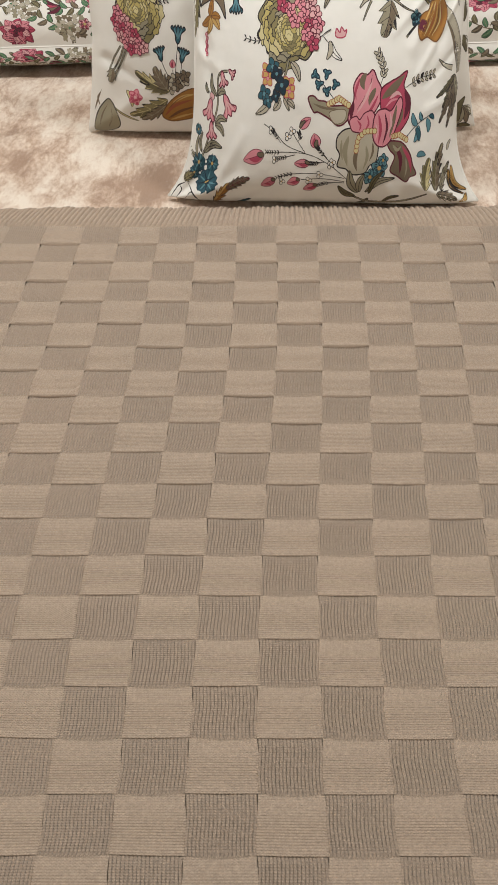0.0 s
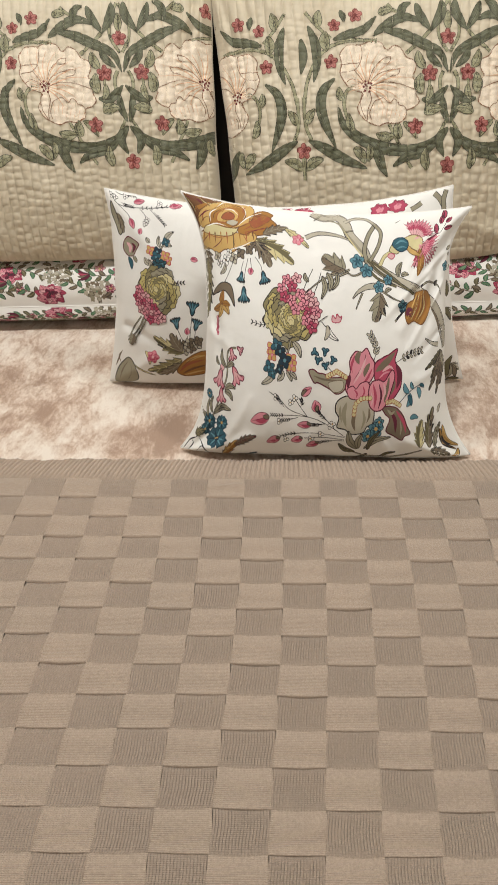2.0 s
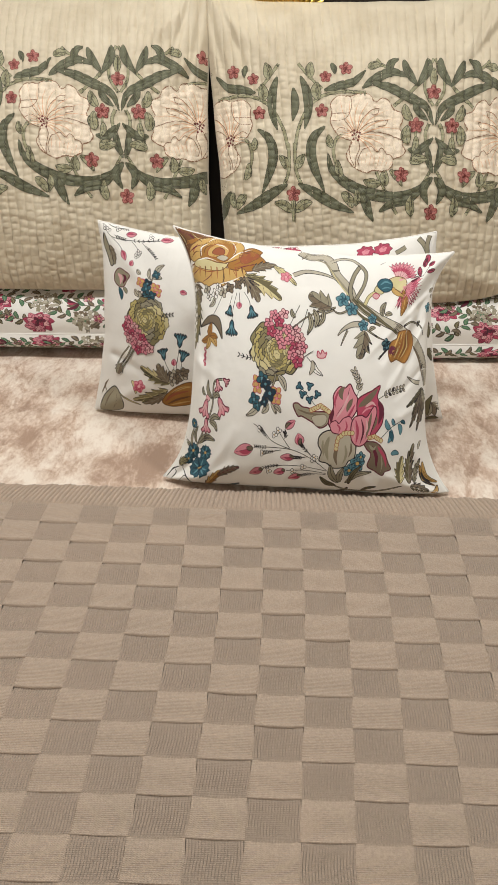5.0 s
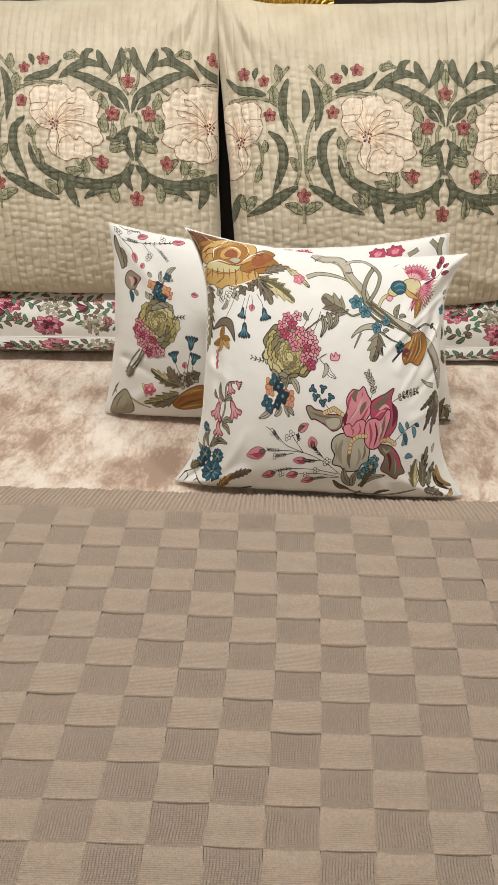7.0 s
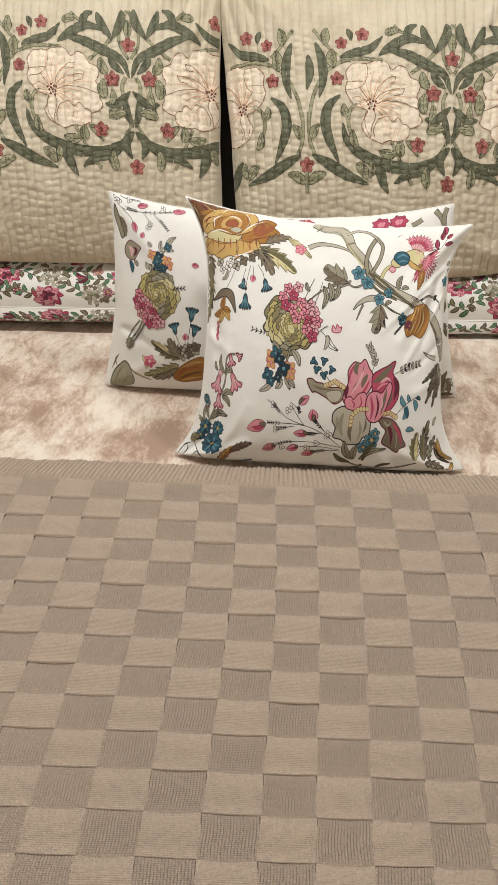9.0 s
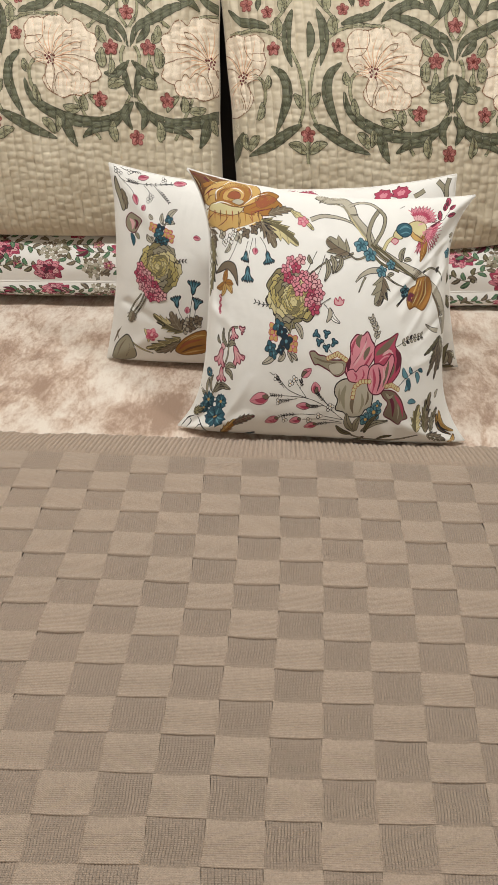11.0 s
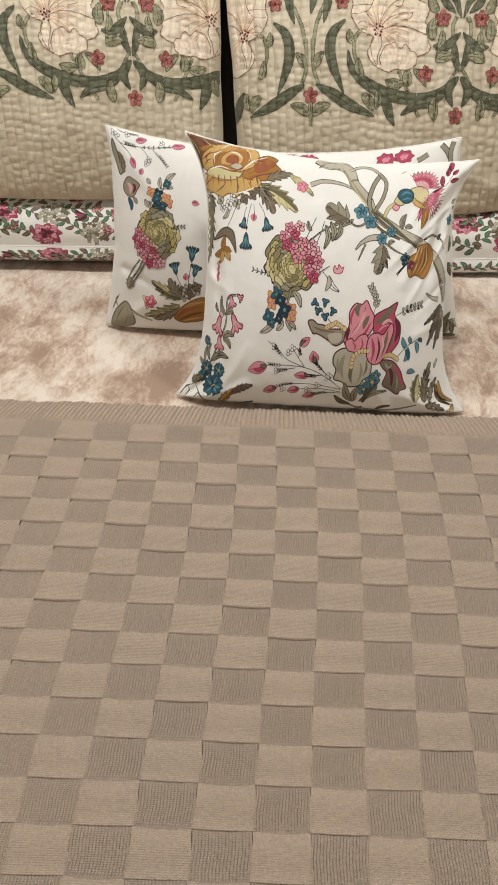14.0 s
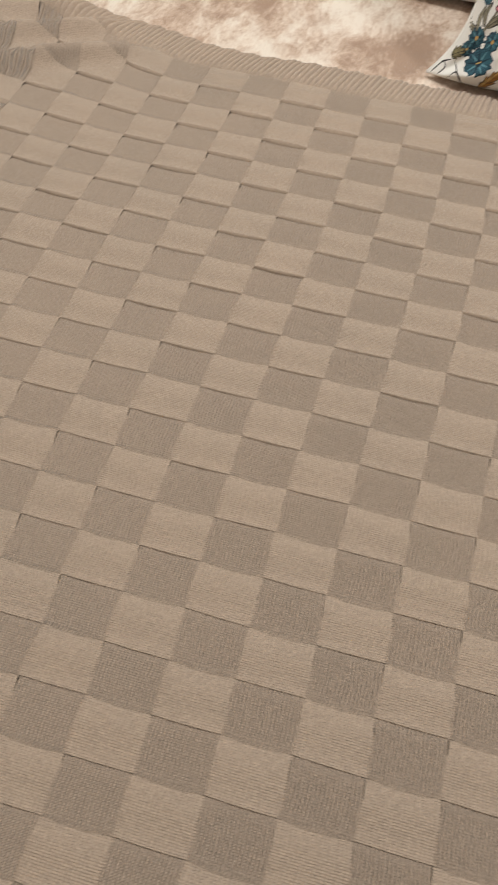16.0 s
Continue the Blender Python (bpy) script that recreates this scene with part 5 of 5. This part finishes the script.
def pillow_print(c, seed):
    """The pillowcase's own print: peonies, plumes and leaf branches, scattered over the front and the turn of the edge."""
    rnd = random.Random(seed)
    for under in (False, True):
        p = Print(c, underside=under)
        lo, hi = (-215, -85) if not under else (-225, -100)
        spots = [(x + rnd.uniform(-16, 16), y + rnd.uniform(-12, 12)) for x in range(-370, 390, 62) for y in range(lo, hi, 58)]
        for k, m in enumerate(spots):
            kind = (k * 3 + seed) % 5
            m = np.asarray(m, float)
            if kind == 0:
                for ring, (count, reach, m1, m2) in enumerate(((9, 40, ROSE, PINK), (8, 30, PINK, BLUSH), (6, 19, ROSE, MAROON))):
                    for q in range(count):
                        a = 2 * math.pi * (q + 0.5 * ring) / count + rnd.uniform(-0.12, 0.12)
                        tip = m + reach * np.array([math.cos(a), 0.8 * math.sin(a)])
                        p.leaf(m, tip, reach * 0.55, (m1, m2)[q % 2], 0.08, MAROON, MAROON)
                for q in range(9):
                    p.blob(m + 8 * math.sqrt(q / 9) * np.array([math.cos(2.4 * q), math.sin(2.4 * q)]), 1.7, INK, n=7)
                p.done("peony_motif", "deep pink printed flower")
            elif kind == 3:
                for q in range(26):
                    a, d = q * 2.4, 36 * math.sqrt(q / 26)
                    p.blob((m[0] + d * math.cos(a), m[1] + d * math.sin(a)), 6.5, (SAGE, STONE, TAWNY, STONE)[q % 4], 5, 0.2, 0.8, q * 40, SAGE if q % 3 else INK, 0.5)
                p.done("grey_foliage_motif", "faded grey-green printed foliage")
            else:
                turn = rnd.uniform(-0.6, 0.6) + (math.pi if k % 2 else 0.0)
                d = np.array([math.cos(turn), math.sin(turn)])
                s = np.array([-d[1], d[0]])
                p.ribbon([m - d * 46, m - d * 10 + s * 8, m + d * 46], 2.4, TAWNY)
                for q in range(8):
                    root = m + d * (q * 12 - 42) + s * 5
                    way = d * 15 + s * (19 if q % 2 else -19)
                    p.leaf(root, root + way, 10, (GREEN, TAWNY, OLIVE, GREEN)[(q + kind) % 4], 0.12, INK, SAGE)
                tip = m + d * 44
                if kind == 1:
                    for q in range(4):
                        p.leaf(tip, tip + d * 30 + s * (q - 1.5) * 12, 9, (MAROON, ROSE, TAWNY, MAROON)[q], 0.15, INK)
                elif kind == 2:
                    p.blossom(tip, 13, BLUSH, MAROON, YELLOW, 5, 0, ROSE)
                p.done("leaf_branch_motif", "green printed leaf branch")


front_print(FRONT)
back_print(BACK)
pillow_print(PILLOWS["a"], 21)
pillow_print(PILLOWS["b"], 34)

# embroidery
T_GREEN, T_SAGE = thread("thread_green", (0.118, 0.120, 0.072)), thread("thread_sage", (0.30, 0.285, 0.175))
T_MID, T_PALE = thread("thread_grey_green", (0.17, 0.18, 0.115)), thread("thread_ivory", (0.80, 0.70, 0.56))
T_RED, T_DARKRED, T_LINE = thread("thread_rose", (0.40, 0.145, 0.125)), thread("thread_dark_red", (0.14, 0.022, 0.018)), thread("thread_dark_line", (0.06, 0.055, 0.035))
T_CREAM, T_PEACH, T_BROWN = thread("thread_cream", (0.74, 0.63, 0.50)), thread("thread_peach", (0.70, 0.43, 0.27)), thread("thread_brown", (0.22, 0.11, 0.06))


def red_flower(p, at, r=15):
    for k in range(5):
        a = math.radians(90 + 72 * k)
        q = (at[0] + 0.56 * r * math.cos(a), at[1] + 0.56 * r * math.sin(a))
        p.blob(q, r * 0.42, T_RED, 2, 0.1, 0.95, 90 + 72 * k, T_DARKRED, 0.6, 16)
        p.ribbon([at, (at[0] + 0.8 * r * math.cos(a), at[1] + 0.8 * r * math.sin(a))], 1.0, T_DARKRED)
    p.blob(at, r * 0.22, T_DARKRED, n=10)


def band_half(c, shift, mirror, shear=0.0):
    """Half a repeat of the embroidered band; its mirror line stands at x = 0."""
    p = Print(c, shift, mirror, shear=shear)
    # pale stems
    for pts, w in (([(-1, 193), (-18, 161), (-20, 124), (-3, 92)], 5), ([(-11, 56), (-19, 35), (-14, -4), (-3, -34)], 6), ([(-3, -34), (-26, -69), (-50, -87)], 5), ([(-297, 4), (-289, 44), (-270, 83), (-244, 109), (-203, 122), (-144, 119)], 6), ([(-298, 18), (-297, -35), (-286, -66)], 6), ([(-284, 185), (-258, 152), (-235, 129)], 5), ([(-121, 191), (-105, 176), (-92, 174)], 5), ([(-86, 92), (-58, 114), (-37, 135)], 6), ([(-50, -23), (-42, 9), (-40, 41)], 4), ([(-78, -124), (-88, -110), (-93, -101)], 5), ([(-124, -42), (-110, -70), (-99, -88)], 5), ([(-180, 35), (-201, 30), (-213, 13), (-213, -15), (-195, -53)], 6), ([(-302, -98), (-304, -138)], 4), ([(-48, -129), (-47, -108), (-45, -92)], 4), ([(-223, 123), (-190, 124), (-144, 116)], 4)):
        p.ribbon(pts, w, T_SAGE, 0, T_LINE, 0.55)
    p.done("stem_embroidery")
    # big cream bloom
    p.shape([(-176, 112), (-157, 118), (-136, 114), (-124, 99), (-110, 108), (-95, 100), (-85, 84), (-69, 76), (-68, 60), (-74, 46), (-64, 30), (-68, 14), (-62, -2), (-75, -13), (-87, -17), (-91, -32), (-108, -41), (-128, -39), (-146, -44), (-166, -36), (-179, -26), (-187, -9), (-180, 6), (-176, 19), (-196, 27), (-210, 40), (-220, 59), (-216, 77), (-218, 97), (-204, 112), (-187, 113)], T_CREAM, T_BROWN, 1.0, (-146, 38))
    heart = np.array((-167, 32))
    for k in range(34):
        a = math.radians(112 - 5.0 * k)
        reach = (88 + 12 * math.sin(k * 1.9)) * (1 if k < 24 else 0.74)
        e = heart + reach * np.array([math.cos(a), math.sin(a)])
        h = heart + 0.55 * reach * np.array([math.cos(a + 0.14), math.sin(a + 0.14)])
        p.ribbon([heart + 0.12 * (e - heart), h, e], 1.5 if k % 3 else 2.2, (T_PEACH, T_PALE, T_PALE)[k % 3], 1)
    for k in range(14):
        a = math.radians(122 + 6.5 * k)
        reach = 40 + 8 * math.sin(k * 2.3)
        p.ribbon([heart + 8 * np.array([math.cos(a), math.sin(a)]), heart + reach * np.array([math.cos(a - 0.1), math.sin(a - 0.1)])], 1.3, (T_PEACH, T_PALE)[k % 2], 1)
    for pts in ([(-176, 112), (-174, 95), (-179, 77), (-191, 64), (-218, 60)], [(-191, 64), (-180, 49), (-170, 35)], [(-219, 75), (-199, 77), (-179, 77)], [(-170, 28), (-180, 10), (-179, -13), (-169, -34)], [(-163, 24), (-159, 6), (-166, -13), (-168, -33)], [(-159, -9), (-152, 2), (-142, 6), (-134, 8), (-127, 1), (-120, -2), (-113, 5), (-105, -1), (-102, -7), (-94, -9), (-87, -17)], [(-159, -9), (-163, -20), (-160, -32)], [(-163, 35), (-146, 52), (-119, 61), (-99, 62)], [(-164, 39), (-152, 65), (-132, 83), (-117, 86)], [(-162, 30), (-133, 38), (-100, 33), (-71, 22)], [(-99, 62), (-104, 52), (-120, 48)], [(-117, 86), (-121, 75), (-133, 73)], [(-210, 40), (-196, 47), (-179, 39)]):
        p.ribbon(pts, 1.3, T_BROWN)
    for k in range(8):
        a, b = (-153, -2), (-90, -18)
        s = k / 7
        r = (a[0] + (b[0] - a[0]) * s, a[1] + (b[1] - a[1]) * s - 2)
        p.ribbon([r, (r[0] - 3 - 6 * s, r[1] - 26 + 6 * s)], 1.0, T_PEACH, 1)
    for k in range(11):
        a, d = k * 2.4, 11 * math.sqrt(k / 11)
        p.blob((heart[0] + d * math.cos(a), heart[1] + 1.2 * d * math.sin(a)), 2.5, T_DARKRED, n=9)
    p.done("cream_bloom_embroidery", "cream embroidered bloom with a red heart")
    # green leaves
    for pts, w in (([(-227, -5), (-218, -38), (-187, -65), (-137, -86), (-81, -91), (-40, -79), (-6, -55)], 22), ([(-293, -65), (-261, -81), (-220, -103), (-171, -122)], 21), ([(-161, -74), (-148, -98), (-140, -119), (-129, -138)], 19), ([(-117, -120), (-88, -104), (-50, -95), (-13, -67)], 16), ([(-231, 50), (-256, 28), (-263, -4), (-255, -37), (-235, -82)], 20), ([(-231, 126), (-203, 134), (-169, 143), (-143, 168)], 17), ([(-151, 129), (-123, 149), (-89, 163), (-50, 152)], 19), ([(-98, 159), (-90, 183), (-74, 192)], 15), ([(-138, 142), (-97, 131), (-58, 112), (-18, 90), (-2, 53)], 20), ([(-65, 190), (-55, 163), (-36, 133)], 16), ([(-13, 195), (-15, 168), (-36, 133)], 18), ([(-280, 158), (-268, 124), (-266, 83), (-275, 45)], 18), ([(-57, 2), (-30, 3), (-2, 27)], 17), ([(-13, 10), (-12, -17), (-2, -44)], 14), ([(-2, -52), (-21, -76), (-10, -106)], 17), ([(-44, 99), (-34, 80), (-14, 62)], 14), ([(-214, 185), (-209, 173), (-207, 160)], 11)):
        p.ribbon(pts, w, T_GREEN, 2, T_LINE, 0.7)
        m = np.asarray(pts)
        for off in (-0.2, 0.0, 0.2):
            p.ribbon(m + np.array([0, off * w]), 0.9, T_MID if off else T_LINE, 2)
    p.done("green_leaf_embroidery", "dark green embroidered leaves")
    # small sage leaves
    for a, b, w in (((-257, 154), (-256, 188), 18), ((-244, 106), (-245, 145), 20), ((-139, 173), (-111, 178), 16), ((-49, 61), (-63, 96), 18), ((-57, 13), (-57, 52), 20), ((-52, -24), (-14, -16), 20), ((-102, -70), (-105, -38), 18), ((-114, -65), (-151, -59), 18), ((-45, -128), (-48, -88), 18), ((-198, -83), (-174, -113), 18), ((-166, -77), (-169, -110), 14), ((-216, 6), (-224, 33), 14), ((-197, -53), (-206, -18), 15), ((-95, -39), (-67, -71), 14), ((-302, -120), (-262, -101), 18), ((-293, -35), (-276, -6), 16), ((-39, 29), (-47, -3), 12)):
        p.leaf(a, b, w, T_SAGE, 0.1, T_LINE, T_LINE, 4)
    p.done("sage_leaf_embroidery", "pale sage embroidered leaves")
    for at, r in (((-227, 155), 12), ((-184, 172), 13.5), ((-237, 83), 13.5), ((-39, 52), 15.5), ((-70, -48), 15)):
        red_flower(p, at, r)
    p.done("red_flower_embroidery", "small red embroidered flowers")


def band_middle(c, shift, shear=0.0):
    """Flowers that stand on the mirror line."""
    p = Print(c, shift, shear=shear)
    p.leaf((-2, 135), (-1, 173), 15, T_SAGE, 0, T_LINE, T_LINE, 4)
    p.done("sage_leaf_embroidery", "pale sage embroidered leaves")
    for at in ((-2, 121), (-2, -121)):
        red_flower(p, at, 15)
    p.done("red_flower_embroidery", "small red embroidered flowers")


def band_end(c, shift, shear=0.0):
    p = Print(c, shift, shear=shear)
    p.ribbon([(-296, 133), (-293, 98), (-300, 63)], 16, T_GREEN, 2, T_LINE, 0.7)
    p.done("green_leaf_embroidery", "dark green embroidered leaves")
    red_flower(p, (-304, -85), 15)
    p.done("red_flower_embroidery", "small red embroidered flowers")


HALF = 304.7
for key, middle, raise_by, shear in (("a", 153.1, -5.5, -0.070), ("b", 134.9, -21.0, 0.019)):
    c = SHAMS[key]
    at = (middle, raise_by)
    band_middle(c, at, shear)
    band_half(c, at, 1, shear)
    band_half(c, at, -1, shear)
    band_end(c, at, shear)
    if key == "b":
        band_half(c, (middle - 2 * HALF, raise_by), -1, shear)

# ---- gold relief on the headboard ----
def tube(points, r, sides=8):
    P = np.asarray(points, float)
    d = np.gradient(P, axis=0)
    d /= np.linalg.norm(d, axis=1, keepdims=True) + 1e-9
    side = np.cross(d, (0, 1, 0))
    ang = np.linspace(0, 2 * math.pi, sides + 1)
    ring = P[:, None] + r * (np.cos(ang)[None, :, None] * side[:, None] + np.sin(ang)[None, :, None] * np.array((0, 1.0, 0)))
    return grid_data(ring)


gold = thing("gold_relief_panel", "gold metal relief panel of arcs and reeds on the headboard", "wall panel", at=(-0.03, 0.92, 1.2))
GX0, GX1, GZ0, GZ1 = -0.172, 0.106, 1.285, 1.72
part("backing", box_mesh("backing", (GX0, 0.912, GZ0), (GX1, 0.9245, GZ1), M_GOLD, 0.003), gold)
for k in range(26):
    x = GX0 + 0.004 + k * (GX1 - GX0 - 0.008) / 25
    part("reed", mesh_from("reed", [(*tube([(x, 0.911, GZ0 + 0.004), (x, 0.911, 1.4), (x, 0.911, GZ1 - 0.004)], 0.0038), 0)], [M_GOLD]), gold)
for cx, cz, a0, a1 in ((-0.085, 1.42, 180, 360), (0.105, 1.305, 90, 180)):
    for k in range(7):
        r = 0.012 + 0.0105 * k
        ang = np.radians(np.linspace(a0, a1, 28))
        part("arc", mesh_from("arc", [(*tube(np.stack([cx + r * np.cos(ang), 0 * ang + 0.905, cz + r * np.sin(ang)], -1), 0.0048), 0)], [M_GOLD]), gold)

# ---- checks of the throw ----
def stitch_counts(shape):
    a, b = np.meshgrid(np.linspace(0, 18, shape[0]), np.linspace(0, 22, shape[1]), indexing="ij")
    return np.stack([a, b], -1).reshape(-1, 2)


rest, rest_counts = [], []
for j in range(J1):
    for i in range(I0, I1):
        plain = (i + j) % 2 == 0
        points = check_points(i, j, plain)
        name = "plain_square" if plain else "ribbed_square"
        if -12 <= i <= 8 and j <= 22:
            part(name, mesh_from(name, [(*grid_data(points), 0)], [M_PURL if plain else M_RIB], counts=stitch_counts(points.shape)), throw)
        else:
            points = points[::3, ::3] if points.shape[0] > 20 else points[:, ::3]
            rest.append((*grid_data(points), int(not plain)))
            rest_counts.append(stitch_counts(points.shape))
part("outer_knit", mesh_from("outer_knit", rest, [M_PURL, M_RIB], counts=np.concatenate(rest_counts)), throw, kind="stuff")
